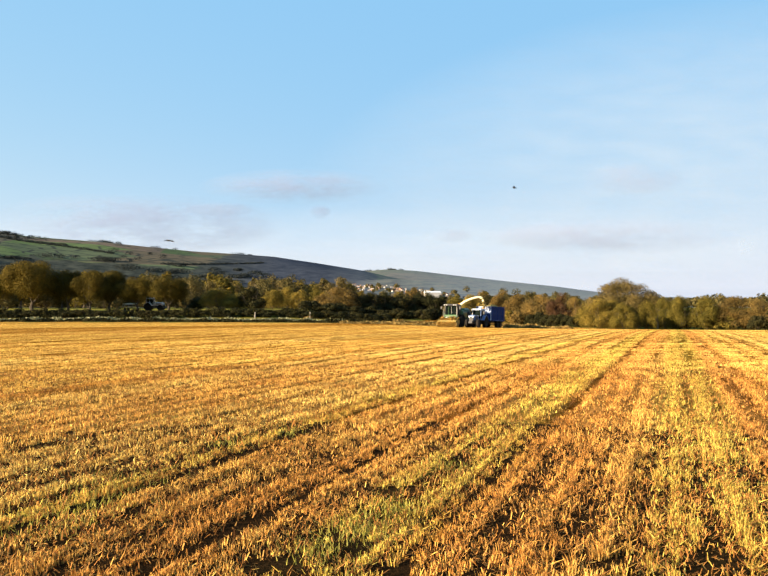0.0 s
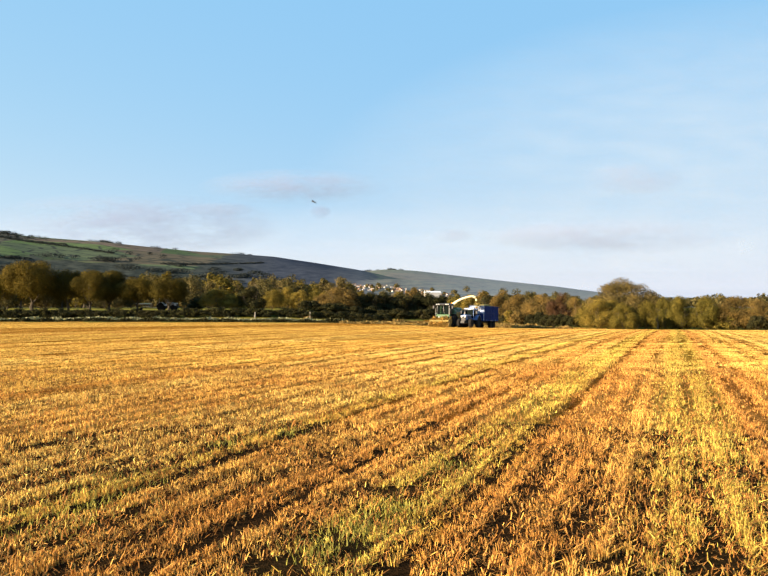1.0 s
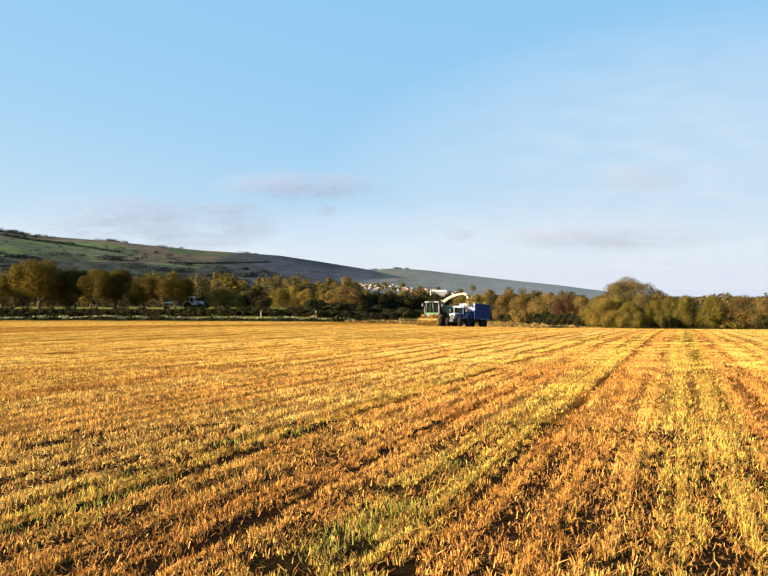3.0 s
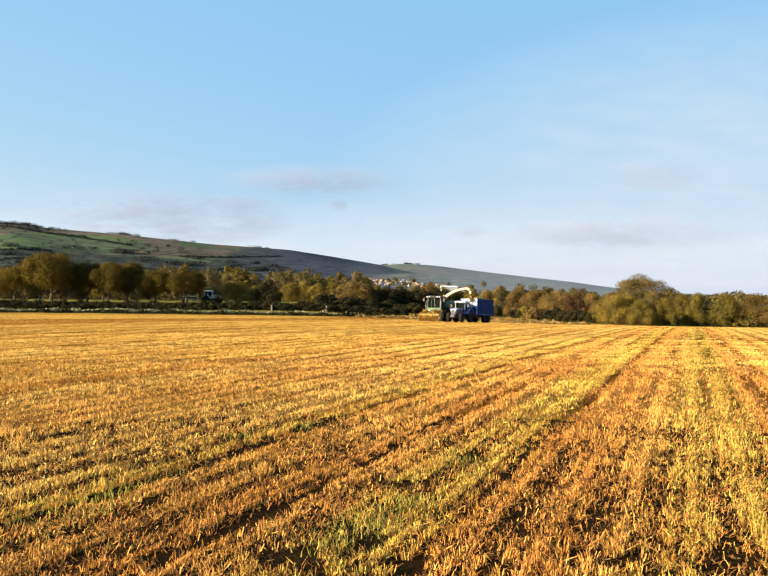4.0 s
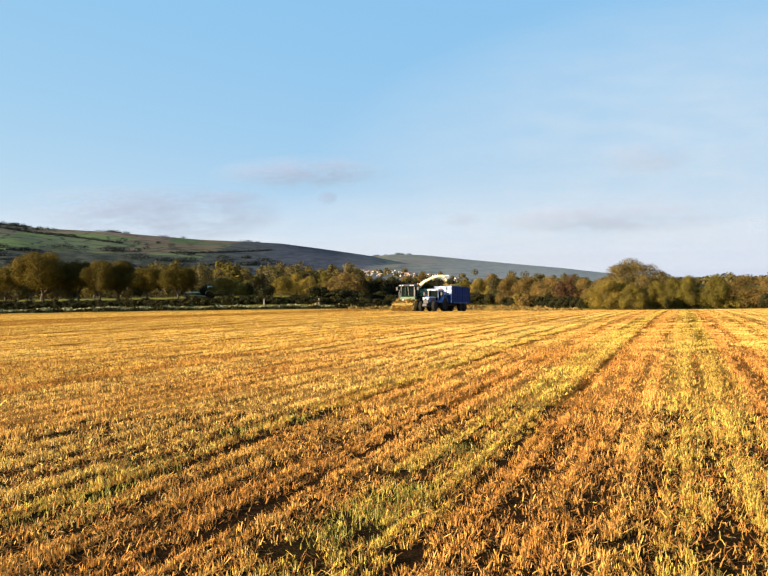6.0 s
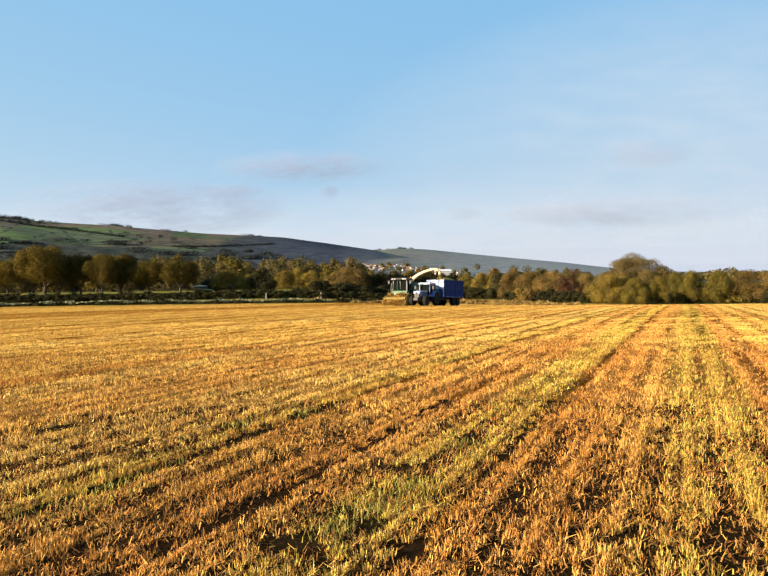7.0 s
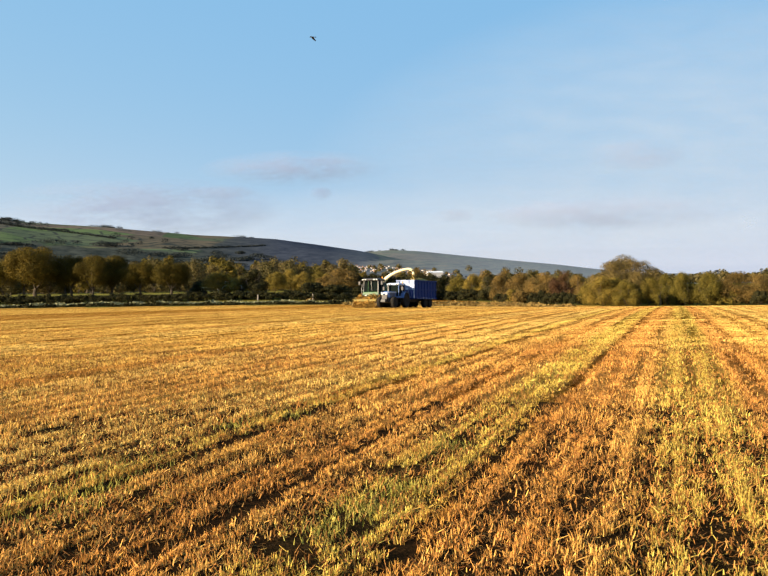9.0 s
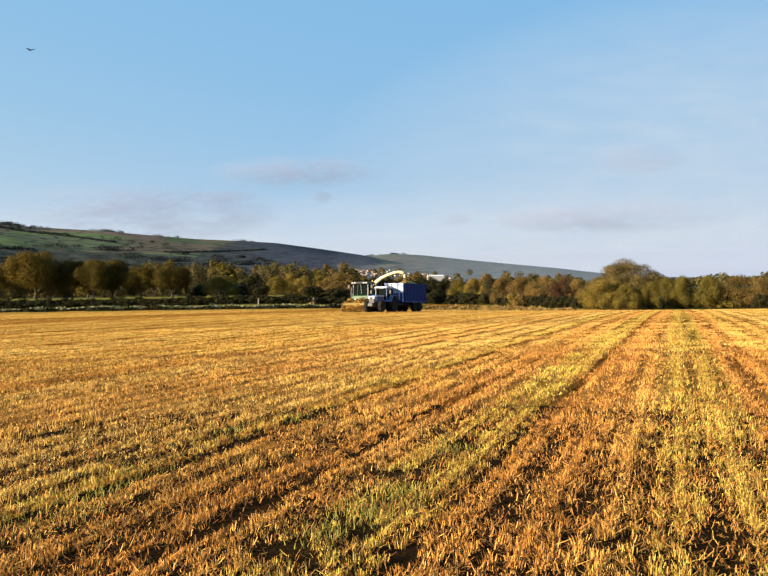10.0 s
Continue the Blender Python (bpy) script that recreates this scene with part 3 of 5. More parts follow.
def lathe(bm, prof, seg=24):
    """Profile of (radius, y) turned round the y axis."""
    rings = [[bm.verts.new((r * math.cos(2 * math.pi * k / seg), y, r * math.sin(2 * math.pi * k / seg))) for k in range(seg)] for r, y in prof]
    for a, b in zip(rings, rings[1:]):
        for k in range(seg):
            bm.faces.new((a[k], a[(k + 1) % seg], b[(k + 1) % seg], b[k]))
    for ring in (rings[0], rings[-1]):
        bm.faces.new(ring)
    bmesh.ops.recalc_face_normals(bm, faces=bm.faces)
    return bm


# ---- trees ----
def leaf_quads(g, lobes, n, size):
    lob = np.array(lobes)
    area = lob[:, 3] * lob[:, 5]
    i = g.choice(len(lob), n, p=area / area.sum())
    d = g.normal(size=(n, 3))
    d[:, 2] += 0.25
    d /= np.linalg.norm(d, axis=1)[:, None]
    f = 1.14 - 0.6 * g.uniform(0, 1, n) ** 1.5
    c = lob[i, :3] + d * lob[i, 3:] * f[:, None]
    nrm = d + 0.32 * g.normal(size=(n, 3))
    nrm /= np.linalg.norm(nrm, axis=1)[:, None]
    u = np.cross(nrm, g.normal(size=(n, 3)))
    u /= np.linalg.norm(u, axis=1)[:, None]
    w = np.cross(nrm, u)
    s = size * g.uniform(0.6, 1.4, n)[:, None]
    u, w = u * s * 0.5, w * s * 0.8
    c[:, 2] = np.maximum(c[:, 2], 0.12)
    return np.stack([c - w, c + u * 0.9, c + w, c - u * 0.9], 1)


def crown_lobes(g, kind):
    """Leaf clumps of a crown in a unit tree: 1 high, 1 wide."""
    lo = []
    if kind == "round":
        for _ in range(24):
            a, e = g.uniform(0, 6.28), g.uniform(-0.75, 1.0)
            k = math.sqrt(max(0.05, 1 - e * e)) * 0.33
            r = g.uniform(0.13, 0.2)
            lo.append((k * math.cos(a), k * math.sin(a), 0.56 + e * 0.27, r, r, r * 0.85))
        lo.append((0, 0, 0.55, 0.34, 0.34, 0.31))
    elif kind == "dome":
        for _ in range(34):
            a, e = g.uniform(0, 6.28), g.uniform(-0.1, 1.0)
            k = math.sqrt(max(0.04, 1 - e * e)) * 0.40
            r = g.uniform(0.09, 0.16)
            lo.append((k * math.cos(a), k * math.sin(a), 0.34 + e * 0.52, r, r, r))
        lo.append((0, 0, 0.4, 0.36, 0.36, 0.42))
    elif kind == "bush":
        for _ in range(22):
            a, e = g.uniform(0, 6.28), g.uniform(0.0, 1.0)
            k = math.sqrt(max(0.05, 1 - e * e)) * 0.36
            r = g.uniform(0.12, 0.2)
            lo.append((k * math.cos(a), k * math.sin(a), 0.14 + e * 0.66, r, r, r))
        lo.append((0, 0, 0.28, 0.25, 0.25, 0.27))
    elif kind == "tall":
        for k in range(20):
            e = k / 19
            a = g.uniform(0, 6.28)
            q = 0.26 * math.sin(math.pi * (0.2 + 0.75 * e)) + 0.03
            r = g.uniform(0.12, 0.2) * (1.1 - 0.5 * e)
            lo.append((q * math.cos(a), q * math.sin(a), 0.22 + 0.68 * e, r, r, r * 0.75))
        lo.append((0, 0, 0.5, 0.22, 0.22, 0.32))
    return lo


TREE_KINDS = {}


def tree_model(kind, leaf, high, wide, n, size, seed):
    """Trunk and crown meshes at true size, once for each kind."""
    key = (kind, leaf.name, n, seed)
    if key in TREE_KINDS:
        return TREE_KINDS[key]
    g = np.random.default_rng(seed)
    lobes = [(x * wide, y * wide, z * high, a * wide, b * wide, c * high) for x, y, z, a, b, c in crown_lobes(g, kind)]
    crown = quads_mesh("crown", leaf_quads(g, lobes, n, size), [leaf])
    bm = bmesh.new()
    r = 0.035 * high * (0.55 if kind in ("bush", "tall") else 0.8)
    forks = {"round": 4, "dome": 6, "bush": 7, "tall": 5}[kind]
    fork_z = high * {"round": 0.16, "dome": 0.2, "bush": 0.05, "tall": 0.25}[kind]
    tube(bm, [(0, 0, -0.3), (0.02 * high, 0, fork_z * 0.5), (0, 0.01 * high, fork_z)], [r * 1.25, r, r * 0.85], 7)
    for k in range(forks):
        a = 2 * math.pi * k / forks + g.uniform(-0.4, 0.4)
        e = g.uniform(0.18, 0.26 if kind == "dome" else 0.36) * wide
        top = g.uniform(0.6, 0.85) * high
        p0 = Vector((0, 0, fork_z * 0.9))
        p2 = Vector((e * math.cos(a), e * math.sin(a), top))
        p1 = p0.lerp(p2, 0.5) + Vector((0.06 * wide * math.cos(a), 0.06 * wide * math.sin(a), -0.02 * high))
        tube(bm, [p0, p1, p2], [r * 0.6, r * 0.4, r * 0.1], 5)
        for _ in range(3):
            q = p1.lerp(p2, g.uniform(0, 0.8))
            b = a + g.uniform(-1.2, 1.2)
            tube(bm, [q, q + Vector((math.cos(b) * wide * 0.18, math.sin(b) * wide * 0.18, high * 0.12))], [r * 0.22, r * 0.05], 4)
    TREE_KINDS[key] = (finish("trunk", bm, M_BARK), crown, high, wide)
    return TREE_KINDS[key]


def plant(model, x, y, high, wide, name, label, category, group, turn, sink=0.05):
    trunk, crown, h0, w0 = model
    root = new(name)
    root.empty_display_size = 0.5
    root.matrix_basis = Matrix.Translation((x, y, float(land(x, y)) - sink)) @ Matrix.Rotation(turn, 4, "Z") @ Matrix.Diagonal((wide / w0, wide / w0, high / h0, 1))
    for nm, me in (("trunk", trunk), ("crown", crown)):
        o = new(nm, me)
        o.parent = root
    return tagged(root, label, category, group)


def stand(rows, models, name, label, category, group, seed):
    """rows: bearing (across by ahead), distance ahead, slope of the sight line to the top, width in bearing."""
    g = random.Random(seed)
    for b, d, s, w in rows:
        x = b * d
        high = EYE + s * d - float(land(x, d)) + 0.1
        plant(g.choice(models), x, d, high, w * d, name, label, category, group, g.uniform(0, 6.28))


W1 = [tree_model("round", L_WILLOW, 9.0, 9.0, 36000, 0.115, s) for s in (1, 2, 3)]
O1 = [tree_model("bush", L_OLIVE, 6.0, 7.0, 14000, 0.115, s) for s in (4, 5)]
R1 = [tree_model("bush", L_RUST, 6.0, 7.0, 14000, 0.115, s) for s in (6, 7)]
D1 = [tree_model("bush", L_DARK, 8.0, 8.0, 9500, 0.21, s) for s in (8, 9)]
B1 = [tree_model("dome", L_OAK, 9.0, 12.0, 60000, 0.10, s) for s in (10,)]
F1 = [tree_model("bush", L_FAR, 11.0, 11.0, 3400, 0.36, s) for s in (11, 12)] + [tree_model("tall", L_FAR, 14.0, 7.0, 2800, 0.36, 13)]
F2 = [tree_model("bush", L_RUST, 10.0, 11.0, 3400, 0.36, 14), tree_model("tall", L_OLIVE, 13.0, 7.0, 2800, 0.36, 15), tree_model("bush", L_OLIVE, 10.0, 11.0, 3400, 0.36, 16)]
C1 = [tree_model("bush", L_COPPER, 6.0, 7.0, 14000, 0.115, 20)]
S1 = [tree_model("bush", L_RUST, 2.6, 3.0, 1900, 0.145, 17), tree_model("bush", L_OLIVE, 2.6, 3.0, 1900, 0.145, 18), tree_model("bush", L_DARK, 2.6, 3.0, 1900, 0.145, 19)]

# the row of round trees behind the low hedge
stand([(-0.466, 168, 0.0640, 0.080), (-0.419, 171, 0.0505, 0.052), (-0.390, 167, 0.0480, 0.050), (-0.364, 172, 0.0470, 0.052), (-0.328, 170, 0.0400, 0.052),
       (-0.286, 168, 0.0400, 0.056), (-0.516, 176, 0.0400, 0.060)],
      W1, "tree", "round olive-ochre willow tree standing behind the field hedge", "tree", "row of willows", 1)
stand([(-0.218, 174, 0.0225, 0.056), (-0.177, 172, 0.0255, 0.040), (-0.247, 182, 0.0120, 0.03), (-0.196, 181, 0.016, 0.035)],
      O1 + D1, "bush", "spreading dark olive bush beside the field hedge", "bush", "bushes by the hedge", 2)
stand([(-0.148, 215, 0.0210, 0.036), (-0.128, 222, 0.0245, 0.030), (-0.112, 214, 0.0200, 0.032), (-0.092, 224, 0.0200, 0.030),
       (-0.078, 217, 0.0175, 0.028)],
      O1, "tree", "yellow-green autumn tree in the hedge line", "tree", "hedge-line trees", 3)
stand([(-0.060, 196, 0.0240, 0.060), (-0.083, 200, 0.0150, 0.030)], R1, "tree", "russet autumn thorn tree at the field corner", "tree", "corner thorns", 4)
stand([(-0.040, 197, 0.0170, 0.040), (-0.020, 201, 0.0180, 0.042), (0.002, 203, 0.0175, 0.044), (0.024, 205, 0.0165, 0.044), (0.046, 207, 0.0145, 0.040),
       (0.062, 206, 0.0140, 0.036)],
      D1, "tree", "green tree at the field end with leaves darkened for shade", "tree", "dark trees at the field end", 5)
stand([(0.075, 205, 0.0150, 0.036), (0.096, 200, 0.0120, 0.036), (0.118, 194, 0.0145, 0.036), (0.138, 186, 0.0140, 0.038)],
      O1 + D1[:1], "tree", "mixed green and brown hedge tree at the field end", "tree", "trees at the field end", 6)

# the hedge along the side of the field, from the far end to the near one
stand([(0.155, 178, 0.0140, 0.04), (0.177, 168, 0.0150, 0.05), (0.207, 160, 0.0150, 0.052), (0.253, 148, 0.0105, 0.03),
       (0.463, 120, 0.0120, 0.06), (0.492, 118, 0.0085, 0.05), (0.525, 116, 0.0075, 0.06), (0.57, 114, 0.008, 0.06), (0.62, 112, 0.008, 0.06)],
      R1 + O1[:1], "tree", "russet thorn tree in the tall field hedge", "tree", "thorns in the side hedge", 7)
stand([(0.278, 140, 0.0075, 0.05), (0.372, 124, 0.0105, 0.036), (0.395, 122, 0.0125, 0.040), (0.428, 120, 0.0125, 0.042), (0.348, 126, 0.0060, 0.034),
       (0.300, 126, 0.0070, 0.040), (0.60, 116, 0.012, 0.05)],
      O1, "tree", "olive-green tree in the tall field hedge", "tree", "green trees in the side hedge", 8)
stand([(0.3215, 133, 0.0352, 0.098)], B1, "oak_tree", "broad domed oak tree turning brown above the hedge", "tree", "", 3)
stand([(0.2330, 150, 0.0168, 0.042)], C1, "tree", "dark copper-brown thorn tree in the field hedge", "tree", "", 11)
stand([(0.287, 124, 0.0090, 0.052), (0.318, 119, 0.0030, 0.040)], O1, "bush", "yellow-olive bush in front of the oak", "bush", "bushes before the oak", 12)
snag = new("dead_trunk")
snag.matrix_basis = pose(0.3625 * 121, 121, float(land(0.3625 * 121, 121)) - 0.1)
M_SNAG = paint("weathered_dead_wood", (0.13, 0.095, 0.045), 0.9, 0, 0.6, (0.05, 0.035, 0.02), 0.0)
part("trunk", tube(bmesh.new(), [(0, 0, 0), (0.08, 0.02, 0.9), (-0.05, 0, 1.7), (0.18, 0, 2.5)], [0.17, 0.13, 0.11, 0.05], 8), M_SNAG, snag)
part("broken_limb", tube(bmesh.new(), [(0.03, 0, 1.3), (-0.3, 0.05, 1.75), (-0.38, 0.05, 2.1)], [0.1, 0.08, 0.03], 6), M_SNAG, snag)
tagged(snag, "weathered brown dead trunk standing in the hedge", "dead tree")
g_h = random.Random(4)
for k in range(46):
    u = k / 45
    bx = 0.150 + 0.42 * u
    dd = 172 - 62 * u ** 0.55 + g_h.uniform(-2, 2)
    x = bx * dd
    wob = g_h.uniform(0.75, 1.25)
    plant(g_h.choice(S1 + S1[2:] * 2), x, dd, 2.9 * wob, 3.6 * wob, "shrub", "ragged brown-green hedge shrub at the field side", "shrub",
          "side hedge shrubs", g_h.uniform(0, 6.28))

# undergrowth added as the dark shade at the foot of the trees at the field end
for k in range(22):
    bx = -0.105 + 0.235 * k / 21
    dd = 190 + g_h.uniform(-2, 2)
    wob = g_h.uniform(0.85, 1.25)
    plant(S1[2], bx * dd, dd, 2.7 * wob, 4.6 * wob, "shrub", "undergrowth shrub at the field end with leaves darkened for shade", "shrub", "undergrowth at the field end", g_h.uniform(0, 6.28))

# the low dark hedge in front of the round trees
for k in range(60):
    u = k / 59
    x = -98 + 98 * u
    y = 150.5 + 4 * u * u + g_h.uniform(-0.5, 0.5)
    plant(S1[2], x, y, g_h.uniform(1.7, 2.3) - 0.4 * smooth(-30, 0, x), g_h.uniform(2.9, 3.7), "shrub", "low clipped hedge shrub along the ditch with leaves darkened for shade", "shrub",
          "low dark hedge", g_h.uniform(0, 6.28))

# scattered trees of the plain behind
g_p = random.Random(8)
for k in range(150):
    d = 240 + 420 * g_p.random() ** 1.2
    b = g_p.uniform(-0.60, 0.30)
    if -0.10 < b < 0.16 and d > 420:
        continue
    x = b * d
    hmax = (0.044 if b < -0.04 else 0.024 if b < 0.2 else 0.012) * g_p.uniform(0.75, 1.0)
    high = min(g_p.uniform(8, 15), EYE + hmax * d - float(land(x, d)))
    plant(g_p.choice(F1 + F2 if b > -0.1 else F1), x, d, high, high * g_p.uniform(0.7, 1.1), "tree", "autumn tree standing in the valley fields", "tree",
          "valley trees", g_p.uniform(0, 6.28))

for k in range(84):
    d = 255 + 190 * g_p.random()
    b = g_p.uniform(-0.58, -0.07)
    x = b * d
    high = EYE + g_p.uniform(0.032, 0.047 if b < -0.2 else 0.038) * d - float(land(x, d))
    plant(g_p.choice(F1 + F2[1:]), x, d, high, high * g_p.uniform(0.7, 1.0), "tree", "tall autumn tree in the valley woods", "tree", "valley trees", g_p.uniform(0, 6.28))


def far_woods():
    """Woods, tree lines and hedges in the distance."""
    g = np.random.default_rng(21)
    out, out_h = [], []
    for _ in range(900):
        y = 600 + 800 * g.random()
        x = y * g.uniform(-0.68, 0.66)
        if 900 < y and -0.06 * y < x < 0.13 * y and g.random() < 0.85:
            continue
        z, h = float(land(x, y)), g.uniform(7, 13)
        w = h * g.uniform(0.4, 0.7)
        q = leaf_quads(g, [(x, y, z + h * 0.5, w, w, h * 0.5)], 130, 1.7)
        q[:, :, 2] = np.maximum(q[:, :, 2], z)
        out.append(q)
    for _ in range(420):
        y, bb = g.uniform(1150, 2100), g.uniform(-0.06, 0.15)
        x = y * bb
        h = g.uniform(4, 7)
        rise, top = float(land(x, y)) / y, 0.0295 - 0.125 * max(0.0, bb)
        if not top - 0.012 < rise < top - 0.003:
            continue
        out.append(leaf_quads(g, [(x, y, float(land(x, y)) + h * 0.45, h * 0.55, h * 0.55, h * 0.5)], 40, 2.2))
    for _ in range(8):
        y0, b0 = g.uniform(1400, 2100), g.uniform(-0.62, -0.2)
        n = int(g.uniform(20, 60))
        slope = g.uniform(-0.5, 0.9)
        for i in range(n):
            x = b0 * y0 + (i - n / 2) * 6
            y = min(y0 + (i - n / 2) * 6 * slope + g.normal() * 2, 2340)
            h = g.uniform(3, 7)
            q = leaf_quads(g, [(x, y, float(land(x, y)) + h * 0.3, h * 0.9, h * 0.7, h * 0.4)], 50, 1.8)
            out_h.append(q)
    for _ in range(75):
        y = g.uniform(1250, 1750)
        x = y * g.uniform(-0.62, -0.05)
        h = g.uniform(8, 13)
        w = h * g.uniform(0.9, 2.4)
        out_h.append(leaf_quads(g, [(x, y, float(land(x, y)) + h * 0.4, w * 1.3, w * 0.7, h * 0.45)], 260, 1.9))
    for b, y, n, s in [(-0.50, 2330, 22, 16), (-0.372, 2335, 16, 13), (-0.30, 2335, 5, 14), (-0.19, 2340, 7, 16), (-0.02, 3380, 12, 16), (0.012, 3390, 14, 14), (-0.50, 2050, 26, 24),
                       (-0.36, 1800, 16, 26)]:
        for i in range(n):
            x, yy = b * y + g.normal() * s * (1 + n / 14), min(y + g.normal() * (8 if y > 2300 else 60), 2345 if y < 3000 else 3395)
            h = g.uniform(6, 14)
            out_h.append(leaf_quads(g, [(x, yy, float(land(x, yy)) + h * 0.4, h * 1.0, h * 0.8, h * 0.5)], 60, 2.0))
    tagged(new("far_woods", quads_mesh("far_woods", np.concatenate(out), [L_FAR])), "distant brown and green woods across the valley", "woods", kind="stuff")
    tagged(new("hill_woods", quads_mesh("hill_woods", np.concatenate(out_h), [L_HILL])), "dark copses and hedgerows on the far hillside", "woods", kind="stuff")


far_woods()


# ---- the swaths of cut crop ----
def swath(pts, wide, high, label, seed, leaf):
    g = np.random.default_rng(seed)
    pts = np.array(pts, float)
    seg = np.linalg.norm(np.diff(pts, axis=0), axis=1)
    cum = np.concatenate([[0], np.cumsum(seg)])
    n = int(cum[-1] * 60)
    s = g.uniform(0, cum[-1], n)
    x, y = np.interp(s, cum, pts[:, 0]), np.interp(s, cum, pts[:, 1])
    hump = 0.75 + 0.35 * np.sin(s * 0.9 + 2 * np.sin(s * 0.37))
    off = g.uniform(-1, 1, n)
    y = y + off * wide * 0.5
    z = land(x, y) + high * hump * (1 - off * off) * g.uniform(0.2, 1.0, n)
    d = g.normal(size=(n, 3)) * (1, 1, 0.5)
    d /= np.linalg.norm(d, axis=1)[:, None]
    w = np.cross(d, g.normal(size=(n, 3)))
    w /= np.linalg.norm(w, axis=1)[:, None]
    c = np.stack([x, y, z], -1)
    a, b = d * 0.32 * g.uniform(0.5, 1.2, n)[:, None], w * 0.11
    tagged(new("swath", quads_mesh("swath", np.stack([c - a - b, c - a + b, c + a + b, c + a - b], 1), [leaf])), label, "swath", "cut swaths", kind="stuff")


L_SWATH = leaf_material("pale_cut_crop", [(0.0, (0.07, 0.075, 0.035)), (0.5, (0.18, 0.19, 0.10)), (1.0, (0.36, 0.36, 0.24))], 0.1, 0.5)
L_SWATH2 = leaf_material("brown_cut_crop", [(0.0, (0.13, 0.085, 0.03)), (1.0, (0.36, 0.26, 0.09))], 0.2)
swath([(-100, 146), (-60, 148), (-25, 147), (-8, 146)], 2.0, 0.55, "pale green row of cut crop lying along the hedge", 31, L_SWATH)
# dark leaf strip added for the shadow line below the pale swath
swath([(-100, 142.6), (-60, 144.2), (-25, 143.2), (-2, 142.0)], 2.2, 0.7, "dark strip of leaves added as the shadow line along the field edge", 34, L_DARK)
swath([(-8, 137), (4, 132), (16, 131), (30, 121)], 1.5, 0.45, "brown row of cut crop lying in the far stubble", 32, L_SWATH2)
swath([(-16, 152), (2, 160), (18, 157), (30, 145)], 1.5, 0.45, "brown row of cut crop lying in the far stubble", 33, L_SWATH2)

# ---- posts along the hedge ----
M_POST = paint("weathered_post_wood", (0.26, 0.23, 0.19), 0.85, 0, 0.5, (0.08, 0.07, 0.05), 0.1)
for b, d in [(-0.171, 150), (-0.098, 152), (-0.047, 158), (-0.487, 153)]:
    x = b * d
    root = new("fence_post")
    root.matrix_basis = pose(x, d, float(land(x, d)) - 0.05)
    bm = bmesh.new()
    tube(bm, [(0, 0, 0), (0.02, 0, 1.25)], [0.14, 0.12], 7)
    part("post", bm, M_POST, root)
    bm = bmesh.new()
    tube(bm, [(0.02, 0, 1.25), (0.02, 0, 1.42)], [0.15, 0.06], 7)
    part("cap", bm, M_POST, root)
    tagged(root, "pale weathered wooden fence post by the hedge", "fence post", "fence posts")

# ---- the town and single houses ----
M_REND = paint("pale_render", (0.52, 0.49, 0.45), 0.85, 0, 0.2)
M_ROOF = paint("brown_roof_tiles", (0.12, 0.075, 0.06), 0.8, 0, 0.3)
M_BRICK = paint("house_brick", (0.42, 0.24, 0.16), 0.85, 0, 0.2)
M_PANE = paint("dark_window", (0.03, 0.04, 0.05), 0.15, 0, 0.1)
M_SHED = paint("pale_shed_sheet", (0.72, 0.74, 0.74), 0.5, 0.1, 0.2)


def house(wall, wide, deep, eaves, ridge):
    root = new("house")
    bm = bmesh.new()
    box(bm, -wide / 2, wide / 2, -deep / 2, deep / 2, -4, eaves, 0)
    part("wall", bm, wall, root)
    bm = bmesh.new()
    o = 0.4
    v = [bm.verts.new(p) for p in [(-wide / 2 - o, -deep / 2 - o, eaves), (wide / 2 + o, -deep / 2 - o, eaves), (wide / 2 + o, deep / 2 + o, eaves),
                                   (-wide / 2 - o, deep / 2 + o, eaves), (-wide / 2 - o, 0, ridge), (wide / 2 + o, 0, ridge)]]
    for f in [(0, 1, 5, 4), (2, 3, 4, 5), (1, 2, 5), (3, 0, 4), (3, 2, 1, 0)]:
        bm.faces.new([v[i] for i in f])
    roof = part("roof", bm, M_ROOF, root)
    bm = bmesh.new()
    box(bm, wide * 0.2, wide * 0.2 + 0.9, -0.45, 0.45, ridge - 1.2, ridge + 0.9, 0)
    part("chimney", bm, M_BRICK, roof)
    for k in range(3):
        for s in range(2):
            bm = bmesh.new()
            cx = (k - 1) * wide * 0.3
            box(bm, cx - 0.6, cx + 0.6, -deep / 2 - 0.06, -deep / 2 + 0.05, 1.0 + s * 2.6, 2.2 + s * 2.6, 0)
            part("window", bm, M_PANE, root)
    return tagged(root, "pale rendered two-storey house with a brown tiled roof", "house", "town houses")


g_t = random.Random(12)
base_houses = [house(M_REND, 10, 8, 5.4, 8.2), house(M_REND, 15, 8, 5.2, 8.0)]
brick_house = tagged(house(M_BRICK, 11, 8, 5.4, 8.4), "red brick two-storey house with a brown tiled roof")
